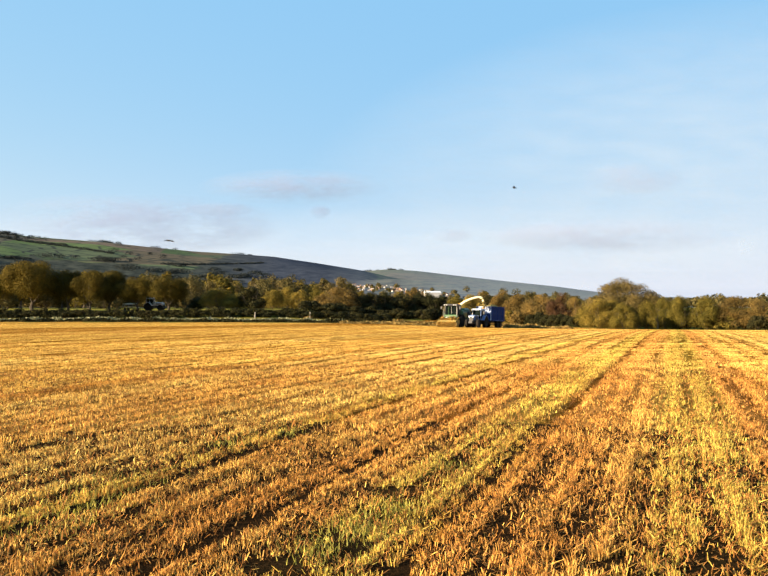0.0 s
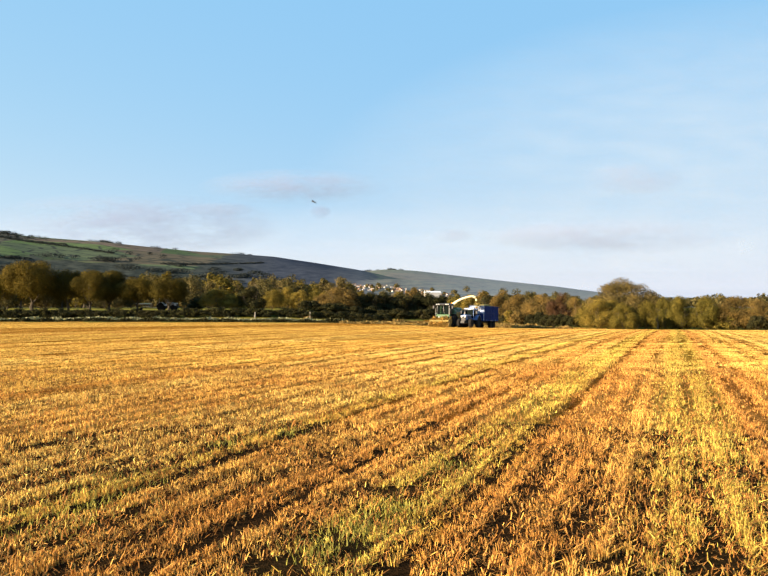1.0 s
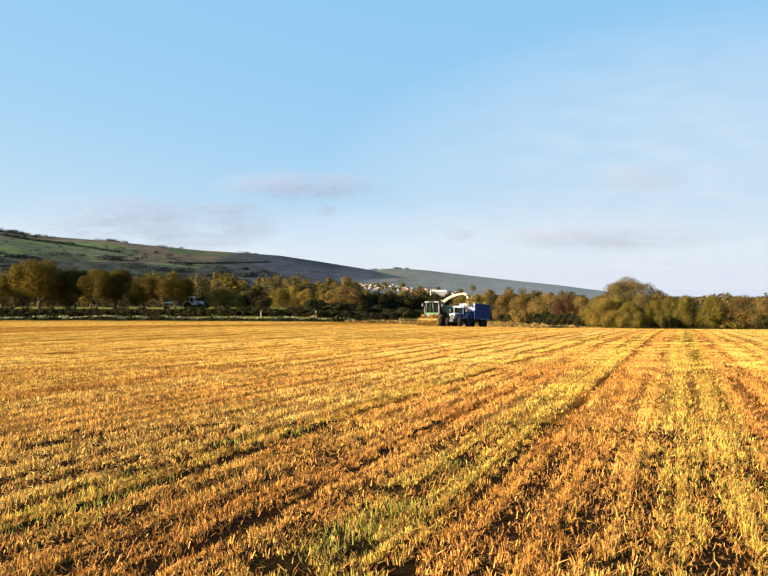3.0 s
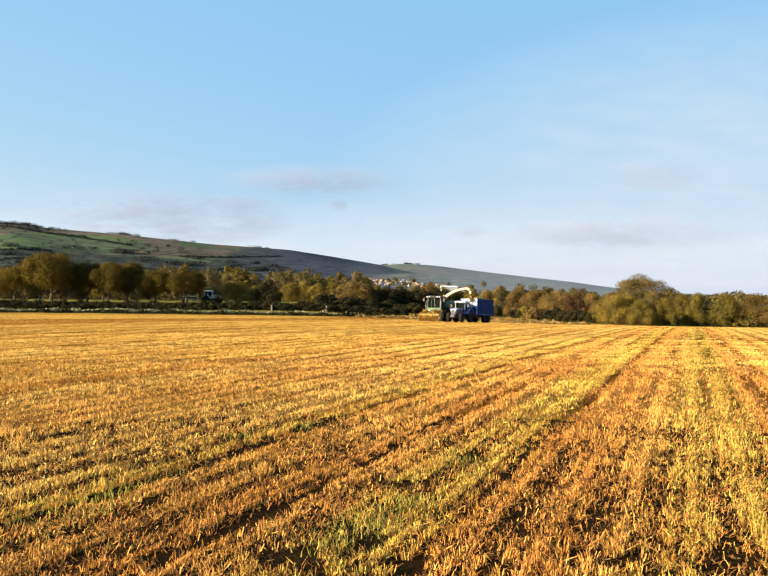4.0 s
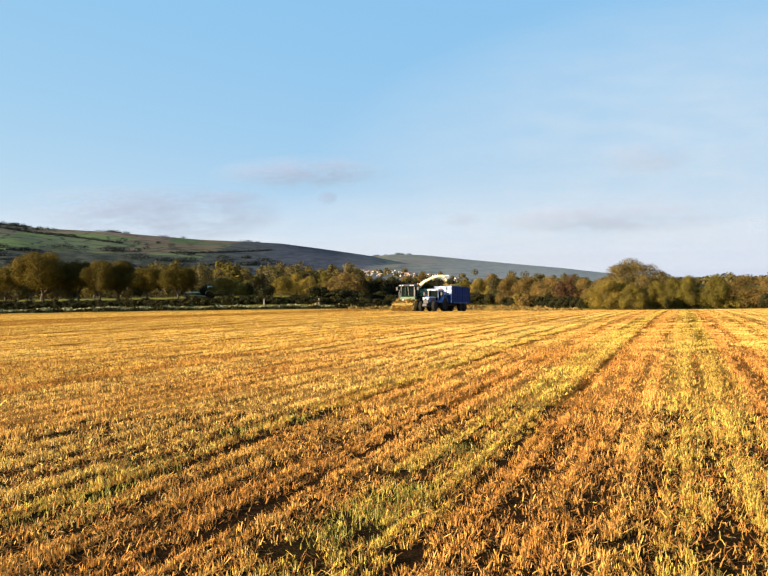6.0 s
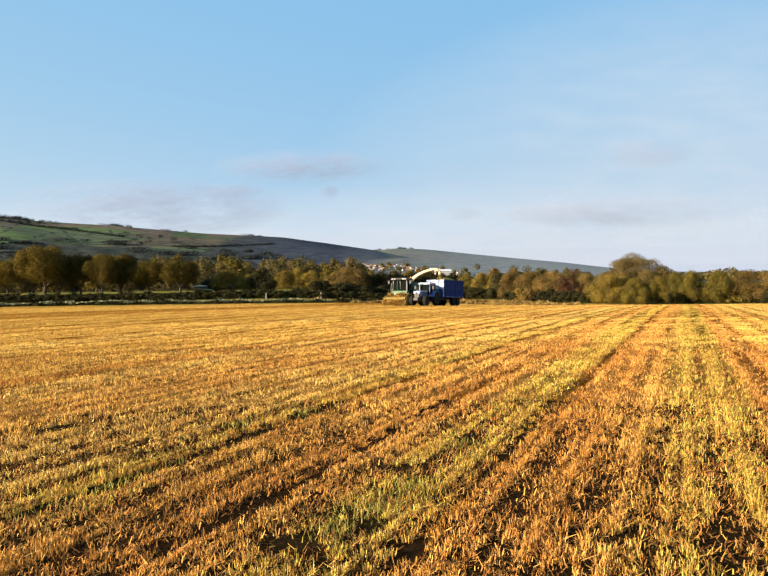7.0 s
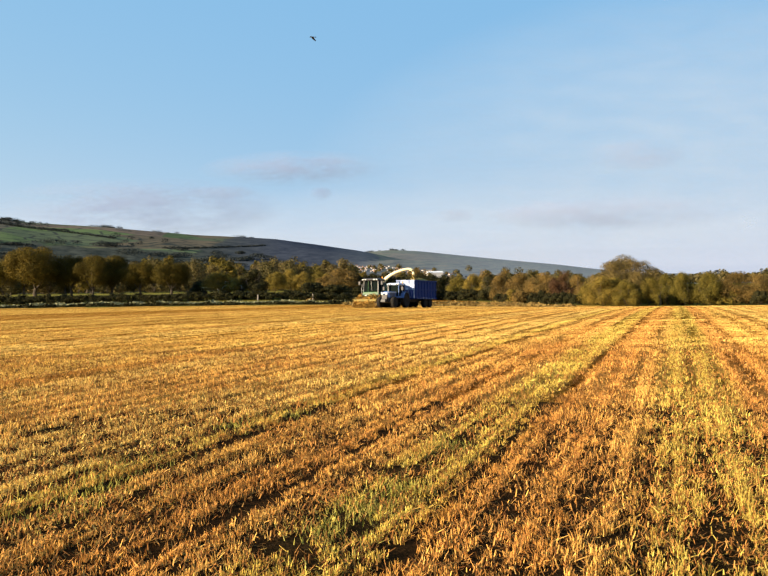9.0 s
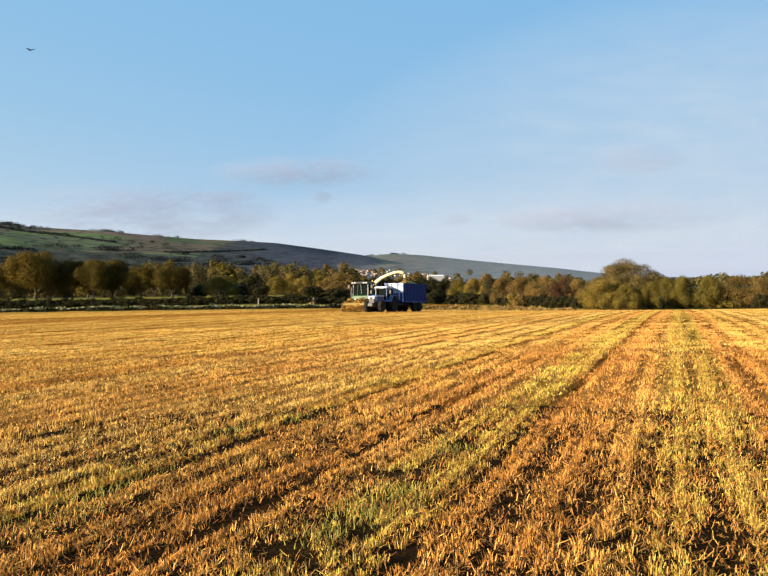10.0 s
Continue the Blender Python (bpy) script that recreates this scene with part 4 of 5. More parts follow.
for k in range(230):
    b = -0.046 + 0.135 * g_t.random() ** 1.15 + (0.07 if g_t.random() < 0.16 else 0)
    top = 0.0295 - 0.125 * max(0.0, b)
    for _ in range(60):
        d = g_t.uniform(1150, 2300)
        x = b * d
        rise = (float(land(x, d)) + 1) / d
        if top - 0.009 < rise < top - 0.002:
            break
    m = pose(x, d, float(land(x, d)) + 0.3, 0, 0, g_t.uniform(-40, 60)) @ Matrix.Scale(g_t.uniform(0.42, 0.68), 4)
    src = g_t.choice(base_houses + base_houses + [brick_house])
    if k < 3:
        src = (base_houses + [brick_house])[k]
        src.matrix_basis = m
    else:
        copy_thing(src, m)
for b, d, lift in [(-0.220, 520, 2.5), (-0.165, 900, 3), (-0.305, 640, 3.0)]:
    copy_thing(base_houses[0], pose(b * d, d, float(land(b * d, d)) + lift, 0, 0, 20))
shed = new("shed")
bm = box(bmesh.new(), -13, 13, -7, 7, -3, 5.5, 0.05)
part("wall", bm, M_REND, shed)
bm = box(bmesh.new(), -13.5, 13.5, -7.5, 7.5, 5.5, 8.0, 0, (0.2, 0.2, 6.8))
part("roof", bm, M_SHED, shed)
shed.matrix_basis = pose(0.064 * 1240, 1240, float(land(0.064 * 1240, 1240)) + 4, 0, 0, 12)
tagged(shed, "long pale sheet-roofed farm shed near the town", "shed")
tower = new("church_tower")
part("shaft", box(bmesh.new(), -3, 3, -3, 3, -3, 17, 0.1), M_REND, tower)
for sx in (-1, 1):
    for sy in (-1, 1):
        part("pinnacle", tube(bmesh.new(), [(sx * 2.6, sy * 2.6, 17), (sx * 2.6, sy * 2.6, 20)], [0.6, 0.08], 6), M_REND, tower)
tower.matrix_basis = pose(-0.318 * 900, 900, float(land(-0.318 * 900, 900)) + 14, 0, 0, 15)
tagged(tower, "square pale stone church tower among distant trees", "church tower")

# ---- machines ----
P_GREEN = paint("harvester_green_paint", (0.022, 0.085, 0.025), 0.4, 0, 0.4)
P_YELLOW = paint("harvester_yellow_paint", (0.36, 0.23, 0.055), 0.5, 0, 0.8, (0.22, 0.14, 0.05))
P_CREAM = paint("cream_spout_paint", (0.80, 0.68, 0.40), 0.45)
P_BLUE = paint("tractor_blue_paint", (0.065, 0.125, 0.30), 0.35, 0, 0.5, (0.30, 0.33, 0.40))
P_ROOF = paint("pale_blue_roof_paint", (0.42, 0.48, 0.58), 0.4, 0, 0.5, (0.12, 0.16, 0.25))
P_TRAIL = paint("trailer_blue_paint", (0.009, 0.027, 0.135), 0.6, 0, 0.12, (0.05, 0.05, 0.07), 0.15)
# pale tone holds the sunlight on the headboard; the blue blotches are dirt
P_PALE = paint("headboard_sunlit_paint", (0.56, 0.60, 0.68), 0.6, 0, 0.85, (0.09, 0.14, 0.30), 0.2, (0.42, 0.50))
P_WHITE = paint("white_paint", (0.80, 0.80, 0.78), 0.4)
P_BLACK = paint("black_plastic", (0.02, 0.02, 0.022), 0.5)
P_TYRE = paint("tyre_rubber", (0.016, 0.015, 0.014), 0.9, 0, 0.2, (0.10, 0.07, 0.04), 0.1)
P_STEEL = paint("dusty_steel", (0.30, 0.29, 0.27), 0.5, 0.6, 0.5)
P_LAMP = paint("lamp_lens", (0.50, 0.50, 0.47), 0.15, 0, 0.3)
P_AMBER = paint("amber_lens", (0.80, 0.30, 0.03), 0.25, 0, 0.05)
P_RED = paint("red_lens", (0.55, 0.02, 0.02), 0.25, 0, 0.05)
m_g, n_g, l_g, b_g = mat("cab_glass", 0.1, 0, 0.02)
b_g.inputs["Base Color"].default_value = (0.006, 0.009, 0.008, 1)
b_g.inputs["Alpha"].default_value = 0.95
P_GLASS = m_g
m_c, n_c, l_c, b_c = mat("chopped_crop", 0.9, 0, 0.1)
co_c = n_c.new("ShaderNodeTexCoord").outputs["Object"]
fc = noise_node(n_c, l_c, co_c, 9, 6, 0.7)
l_c.new(ramp(n_c, l_c, fc, [(0.35, (0.10, 0.085, 0.025)), (0.65, (0.34, 0.25, 0.08))]), b_c.inputs["Base Color"])
bump(n_c, l_c, b_c, fc, 1.0, 0.06)
P_CROP = m_c


def wheel(parent, x, y, r, w, rim_mat, outer=1):
    """A lugged farm tyre, with its rim and hub, that turns about its own axle."""
    bm = bmesh.new()
    lathe(bm, [(r * 0.56, -w * 0.42), (r * 0.72, -w * 0.5), (r * 0.90, -w * 0.48), (r * 0.95, -w * 0.36), (r * 0.96, 0), (r * 0.95, w * 0.36),
               (r * 0.90, w * 0.48), (r * 0.72, w * 0.5), (r * 0.56, w * 0.42)], 28)
    for k in range(36):
        a = 2 * math.pi * k / 36
        s = 1 if k % 2 else -1
        q = bmesh.new()
        box(q, -0.035 * r, 0.035 * r, min(0, s * w * 0.46), max(0, s * w * 0.46), r * 0.93, r * 1.0, 0)
        q.transform(Matrix.Rotation(a, 4, "Y") @ Matrix.Rotation(0.5 * s, 4, "Z"))
        me = bpy.data.meshes.new("t")
        q.to_mesh(me)
        q.free()
        bm.from_mesh(me)
        bpy.data.meshes.remove(me)
    ob = part("wheel", bm, P_TYRE, parent, "lugged black farm tyre")
    ob.location = (x, y, r)
    bm = bmesh.new()
    o = outer
    lathe(bm, [(r * 0.57, o * w * 0.40), (r * 0.52, o * w * 0.36), (r * 0.47, o * w * 0.18), (r * 0.22, o * w * 0.14), (r * 0.18, o * w * 0.3),
               (r * 0.05, o * w * 0.32), (r * 0.05, -o * w * 0.3), (r * 0.56, -o * w * 0.3)], 22)
    part("rim", bm, rim_mat, ob)
    bm = bmesh.new()
    for k in range(8):
        a = 2 * math.pi * k / 8
        tube(bm, [(r * 0.3 * math.cos(a), o * w * 0.14, r * 0.3 * math.sin(a)), (r * 0.3 * math.cos(a), o * w * 0.2, r * 0.3 * math.sin(a))], r * 0.03, 6)
    part("wheel_nuts", bm, P_STEEL, ob)
    return ob


def mirror(parent, x, y, z, s):
    bm = bmesh.new()
    tube(bm, [(x, y, z), (x + 0.15, y + s * 0.45, z + 0.05), (x + 0.15, y + s * 0.5, z - 0.1)], 0.025, 6)
    arm = part("mirror_arm", bm, P_BLACK, parent)
    bm = box(bmesh.new(), x + 0.10, x + 0.18, y + s * 0.5 - 0.13, y + s * 0.5 + 0.13, z - 0.5, z - 0.06, 0.02)
    part("mirror", bm, P_BLACK, arm)


def forage_harvester():
    root = new("forage_harvester")
    wheels = []
    bm = bmesh.new()
    box(bm, -4.6, -0.2, -1.35, 1.35, 1.15, 2.75, 0.18, (0.55, 0.1, 0.25))
    box(bm, -3.9, -1.3, -1.15, 1.15, 2.7, 3.05, 0.1, (0.3, 0.2, 0.2))
    part("body", bm, P_GREEN, root)
    bm = bmesh.new()
    box(bm, -4.3, 1.6, -0.75, 0.75, 0.65, 1.25, 0.06)
    box(bm, 0.3, 0.9, -1.25, 1.25, 0.8, 1.15, 0.05)
    box(bm, -3.5, -3.1, -1.1, 1.1, 0.55, 0.85, 0.05)
    part("chassis", bm, P_BLACK, root)
    for s in (-1, 1):
        bm = bmesh.new()
        for k in range(7):
            box(bm, -3.9, -2.2, s * 1.30 - 0.05, s * 1.30 + 0.05, 1.65 + k * 0.11, 1.72 + k * 0.11, 0)
        part("radiator_grille", bm, P_BLACK, root)
        bm = box(bmesh.new(), -1.9, -0.5, s * 1.31 - 0.05, s * 1.31 + 0.05, 1.5, 2.35, 0.04)
        part("side_stripe", bm, P_YELLOW, root)
        bm = box(bmesh.new(), 0.05, 0.35, s * 1.36 - 0.12, s * 1.36 + 0.12, 1.55, 1.75, 0.03)
        part("indicator", bm, P_AMBER, root)
    # cab
    bm = bmesh.new()
    for x, y in ((0.15, -1.05), (0.15, 1.05), (1.75, -0.95), (1.75, 0.95), (1.0, -1.08), (1.0, 1.08)):
        tube(bm, [(x, y, 1.75), (x - (0.12 if x > 1.5 else 0), y * 0.96, 3.35)], 0.055, 6)
    cab = part("cab", bm, P_BLACK, root)
    part("cab_sill", box(bmesh.new(), 0.1, 1.9, -1.1, 1.1, 1.5, 1.95, 0.06), P_GREEN, cab, "green painted cab sill")
    for s in (-1, 1):
        part("handrail", tube(bmesh.new(), [(1.95, s * 1.12, 1.5), (2.0, s * 1.18, 2.2), (1.9, s * 1.12, 2.9)], 0.035, 6), P_STEEL, cab, "pale handrail")
        part("door_bar", tube(bmesh.new(), [(0.55, s * 1.09, 1.95), (0.55, s * 1.05, 3.3)], 0.045, 6), P_GREEN, cab, "green door frame")
    part("windscreen_bar", tube(bmesh.new(), [(1.84, -0.35, 1.95), (1.72, -0.35, 3.3)], 0.035, 6), P_GREEN, cab, "green windscreen bar")
    part("cab_glass", box(bmesh.new(), 0.18, 1.78, -1.0, 1.0, 1.85, 3.32, 0.04, (0.02, 0.14, 0.03)), P_GLASS, cab)
    part("cab_seat", box(bmesh.new(), 0.45, 0.95, -0.28, 0.28, 1.9, 2.75, 0.08), P_BLACK, cab)
    # pale bars added for the whitish vertical highlights on the cab
    for s in (-1, 1):
        part("cab_pillar", tube(bmesh.new(), [(1.83, s * 1.0, 1.8), (1.70, s * 0.97, 3.34)], 0.05, 6), P_STEEL, cab, "pale front pillar beside the dark one")
    part("wiper", tube(bmesh.new(), [(1.80, 0.05, 3.25), (1.86, 0.22, 2.1)], 0.03, 5), P_STEEL, cab)
    part("steering_column", tube(bmesh.new(), [(1.45, 0, 1.85), (1.25, 0, 2.45)], [0.09, 0.16], 8), P_BLACK, cab)
    part("console", box(bmesh.new(), 0.6, 1.2, -0.62, -0.36, 1.9, 2.5, 0.05), P_STEEL, cab)
    bm = box(bmesh.new(), 0.0, 2.05, -1.2, 1.2, 3.32, 3.62, 0.09, (0.15, 0.12, 0.15))
    roof = part("roof", bm, P_BLACK, root)
    for y in (-0.95, -0.6, 0.6, 0.95):
        part("work_light", box(bmesh.new(), 2.0, 2.09, y - 0.12, y + 0.12, 3.38, 3.52, 0.02), P_LAMP, roof)
    part("beacon", tube(bmesh.new(), [(0.2, 0.8, 3.6), (0.2, 0.8, 3.82)], [0.08, 0.06], 8), P_AMBER, roof)
    for s in (-1, 1):
        mirror(root, 1.7, s * 1.05, 3.3, s)
    bm = bmesh.new()
    box(bm, 1.3, 2.05, -0.85, 0.85, 1.0, 1.75, 0.08, (0.1, 0.35, 0.05))
    part("front_panel", bm, P_GREEN, root)
    for s in (-1, 1):
        part("headlight", box(bmesh.new(), 1.92, 2.0, s * 0.6 - 0.14, s * 0.6 + 0.14, 1.42, 1.58, 0.02), P_LAMP, root)
        bm = bmesh.new()
        box(bm, 0.15, 1.1, s * 1.35 - 0.28, s * 1.35 + 0.28, 2.05, 2.15, 0.03)
        part("fender", bm, P_GREEN, root)
        wheels.append((wheel(root, 0.6, s * 1.3, 1.0, 0.68, P_YELLOW, s), 1.0))
        wheels.append((wheel(root, -3.3, s * 1.2, 0.72, 0.5, P_YELLOW, s), 0.72))
    bm = bmesh.new()
    for k in range(5):
        box(bm, 0.9, 1.25, 1.1, 1.45, 0.4 + 0.28 * k, 0.44 + 0.28 * k, 0)
    tube(bm, [(0.9, 1.45, 0.4), (0.9, 1.3, 1.7)], 0.025, 6)
    tube(bm, [(1.25, 1.45, 0.4), (1.25, 1.3, 1.7)], 0.025, 6)
    part("ladder", bm, P_STEEL, root)
    # pick-up header
    bm = bmesh.new()
    box(bm, 2.0, 2.6, -1.55, 1.55, 0.35, 1.15, 0.08, (0.1, 0.3, 0.05))
    box(bm, 1.6, 2.1, -0.5, 0.5, 0.55, 1.2, 0.05)
    head = part("pickup_header", bm, P_YELLOW, root, "dusty yellow pick-up header")
    bm = bmesh.new()
    q = lathe(bm, [(0.05, -1.5), (0.3, -1.5), (0.3, 1.5), (0.05, 1.5)], 14)
    bm.transform(Matrix.Translation((3.05, 0, 0.42)))
    for k in range(60):
        a, y = (k * 2.4) % 6.283, -1.45 + 2.9 * k / 59
        tube(bm, [(3.05 + 0.3 * math.cos(a), y, 0.42 + 0.3 * math.sin(a)), (3.05 + 0.46 * math.cos(a), y, 0.42 + 0.46 * math.sin(a))], 0.012, 4)
    part("pickup_reel", bm, P_BLACK, head)
    bm = bmesh.new()
    tube(bm, [(3.2, -1.5, 0.9), (3.2, 1.5, 0.9)], 0.16, 10)
    for s in (-1, 1):
        tube(bm, [(2.3, s * 1.5, 1.15), (2.9, s * 1.52, 1.25), (3.35, s * 1.52, 1.0)], 0.05, 6)
    part("crop_roller", bm, P_CROP, head, "dusty crop roller")
    for s in (-1, 1):
        bm = box(bmesh.new(), 2.1, 3.7, s * 1.62 - 0.05, s * 1.62 + 0.05, 0.15, 1.1, 0.03, (0.2, 0.7, 0))
        part("end_shield", bm, P_YELLOW, head)
        gw = part("gauge_wheel", lathe(bmesh.new(), [(0.06, s * 1.72), (0.27, s * 1.72), (0.27, s * 1.88), (0.06, s * 1.88)], 14), P_TYRE, head)
        gw.location = (2.5, 0, 0.27)
    # gathered crop riding up on the header
    g = np.random.default_rng(3)
    n = 3600
    c = np.stack([g.uniform(2.0, 3.6, n), g.uniform(-1.45, 1.45, n), g.uniform(0.03, 1.0, n)], -1)
    c[:, 2] *= 1.55 - 0.62 * (c[:, 0] - 2.0) + 0.15 * np.sin(c[:, 1] * 3.1)
    d = g.normal(size=(n, 3)) * 0.16
    w = np.cross(d, g.normal(size=(n, 3)))
    w = w / np.linalg.norm(w, axis=1)[:, None] * 0.03
    o = new("gathered_crop", quads_mesh("gathered_crop", np.stack([c - d - w, c - d + w, c + d + w, c + d - w], 1), [leaf_material("dusty_cut_crop", [(0.0, (0.14, 0.08, 0.02)), (0.5, (0.36, 0.22, 0.055)), (1.0, (0.58, 0.40, 0.14))], 0.1)]))
    o.parent = head
    # spout
    pts = [(-1.3, 0.0, 2.8), (-1.35, 0.1, 3.2), (-1.45, 0.45, 3.62), (-1.6, 1.05, 4.08), (-1.8, 1.8, 4.45), (-2.0, 2.55, 4.70), (-2.18, 3.15, 4.82), (-2.25, 3.4, 4.80)]
    spout = part("spout", tube(bmesh.new(), pts, [0.28, 0.26, 0.23, 0.20, 0.18, 0.16, 0.15, 0.15], 10, 0.85), P_CREAM, root, "cream-yellow curved discharge spout")
    bm = tube(bmesh.new(), [(-2.24, 3.38, 4.83), (-2.34, 3.66, 4.66), (-2.42, 3.8, 4.35), (-2.44, 3.86, 3.95)], [0.2, 0.19, 0.17, 0.12], 8, 0.9)
    part("deflector", bm, P_CREAM, spout)
    bm = tube(bmesh.new(), [(-1.3, 0, 2.75), (-1.3, 0, 3.0)], 0.48, 14)
    part("turntable", bm, P_BLACK, spout)
    # chopped crop falling from the deflector into the trailer
    n = 420
    d = g.uniform(0, 1, n)
    c = np.stack([-2.44 - 0.1 * d, 3.86 + 0.10 * d, 4.15 - 1.1 * d], -1) + g.normal(size=(n, 3)) * (0.05 + 0.16 * d)[:, None]
    a, w = g.normal(size=(n, 3)) * 0.05, g.normal(size=(n, 3)) * 0.03
    stream = new("crop_stream", quads_mesh("crop_stream", np.stack([c - a - w, c - a + w, c + a + w, c + a - w], 1), [P_CROP]))
    stream.parent = spout
    tagged(stream, "thin stream of chopped crop")
    bm = tube(bmesh.new(), [(-1.4, 0.05, 3.0), (-1.7, 0.9, 3.85)], 0.05, 6)
    part("lift_ram", bm, P_STEEL, spout)
    part("exhaust", tube(bmesh.new(), [(-2.6, -0.7, 2.9), (-2.6, -0.7, 3.5)], 0.09, 8), P_STEEL, root)
    tagged(root, "green self-propelled forage harvester with a yellow pick-up and raised cream spout", "forage harvester")
    return root, wheels


def farm_tractor(body, roof_mat, rim, label):
    root = new("tractor")
    wheels = []
    bm = bmesh.new()
    box(bm, 0.35, 2.75, -0.45, 0.45, 1.15, 1.95, 0.12, (0.0, 0.35, 0.08))
    part("bonnet", bm, body, root)
    bm = bmesh.new()
    box(bm, 2.6, 2.78, -0.36, 0.36, 1.0, 1.55, 0.05)
    part("grille", bm, P_BLACK, root)
    # pale bars added where the bonnet has its bright highlights
    bm = bmesh.new()
    for s in (-1, 1):
        box(bm, 0.5, 2.6, s * 0.455 - 0.012, s * 0.455 + 0.012, 1.78, 1.90, 0)
    box(bm, 2.70, 2.80, -0.44, 0.44, 1.68, 1.80, 0.02)
    part("pale_stripe", bm, P_ROOF, root)
    for s in (-1, 1):
        part("headlight", box(bmesh.new(), 2.72, 2.82, s * 0.27 - 0.13, s * 0.27 + 0.13, 1.5, 1.66, 0.03), P_LAMP, root)
        bm = bmesh.new()
        for k in range(6):
            box(bm, 0.9, 2.1, s * 0.445 - 0.02, s * 0.445 + 0.02, 1.3 + k * 0.08, 1.34 + k * 0.08, 0)
        part("side_grille", bm, P_BLACK, root)
    bm = bmesh.new()
    box(bm, -1.3, 2.5, -0.35, 0.35, 0.6, 1.2, 0.06)
    box(bm, 1.9, 2.1, -0.85, 0.85, 0.55, 0.8, 0.04)
    box(bm, -1.0, -0.7, -0.9, 0.9, 0.75, 1.05, 0.04)
    part("chassis", bm, P_BLACK, root)
    bm = box(bmesh.new(), 2.75, 3.2, -0.36, 0.36, 0.65, 1.05, 0.06, (0, 0.1, 0.05))
    part("front_weight", bm, P_BLACK, root)
    bm = bmesh.new()
    for x, y in ((-1.25, -0.8), (-1.25, 0.8), (0.4, -0.72), (0.4, 0.72), (-0.45, -0.84), (-0.45, 0.84)):
        tube(bm, [(x, y, 1.3), (x - (0.1 if x > 0 else -0.05), y * 0.97, 2.75)], 0.05, 6)
    box(bm, -1.3, 0.42, -0.85, 0.85, 1.15, 1.4, 0.05)
    cab = part("cab", bm, body, root)
    part("cab_glass", box(bmesh.new(), -1.22, 0.38, -0.78, 0.78, 1.4, 2.72, 0.04, (0.05, 0.12, 0.03)), P_GLASS, cab)
    part("cab_seat", box(bmesh.new(), -0.9, -0.45, -0.25, 0.25, 1.4, 2.2, 0.07), P_BLACK, cab)
    part("steering_wheel", tube(bmesh.new(), [(-0.05, -0.2, 1.95), (0.02, 0, 2.0), (-0.05, 0.2, 1.95)], 0.025, 6), P_BLACK, cab)
    roof = part("roof", box(bmesh.new(), -1.42, 0.52, -0.92, 0.92, 2.72, 2.98, 0.09, (0.12, 0.15, 0.12)), roof_mat, root)
    for y in (-0.7, -0.4, 0.4, 0.7):
        part("work_light", box(bmesh.new(), 0.48, 0.57, y - 0.1, y + 0.1, 2.76, 2.88, 0.02), P_LAMP, roof)
    part("beacon", tube(bmesh.new(), [(-1.0, 0.6, 2.95), (-1.0, 0.6, 3.15)], [0.08, 0.06], 8), P_AMBER, roof)
    part("exhaust", tube(bmesh.new(), [(0.5, -0.6, 1.4), (0.5, -0.62, 2.6), (0.46, -0.62, 2.85)], [0.08, 0.07, 0.06], 8), P_STEEL, root)
    for s in (-1, 1):
        mirror(root, 0.35, s * 0.75, 2.6, s)
        bm = bmesh.new()
        pts = [(-0.85 + 1.02 * math.cos(a), 0.9 + 1.02 * math.sin(a)) for a in [math.radians(v) for v in (15, 45, 75, 105, 135, 165)]]
        for (xa, za), (xb, zb) in zip(pts, pts[1:]):
            v = [bm.verts.new(p) for p in ((xa, s * 0.72, za), (xb, s * 0.72, zb), (xb, s * 1.25, zb), (xa, s * 1.25, za))]
            u = [bm.verts.new(p.co + Vector((0, 0, 0.06))) for p in v]
            for i in range(4):
                bm.faces.new((v[i], v[(i + 1) % 4], u[(i + 1) % 4], u[i]))
            bm.faces.new(u)
            bm.faces.new(v[::-1])
        bmesh.ops.remove_doubles(bm, verts=bm.verts, dist=0.002)
        part("fender", bm, body, root)
        wheels.append((wheel(root, -0.85, s * 0.98, 0.9, 0.52, rim, s), 0.9))
        wheels.append((wheel(root, 2.0, s * 0.92, 0.66, 0.42, rim, s), 0.66))
    part("hitch", tube(bmesh.new(), [(-1.3, 0, 0.6), (-1.75, 0, 0.55)], 0.07, 6), P_STEEL, root)
    return tagged(root, label, "tractor"), wheels


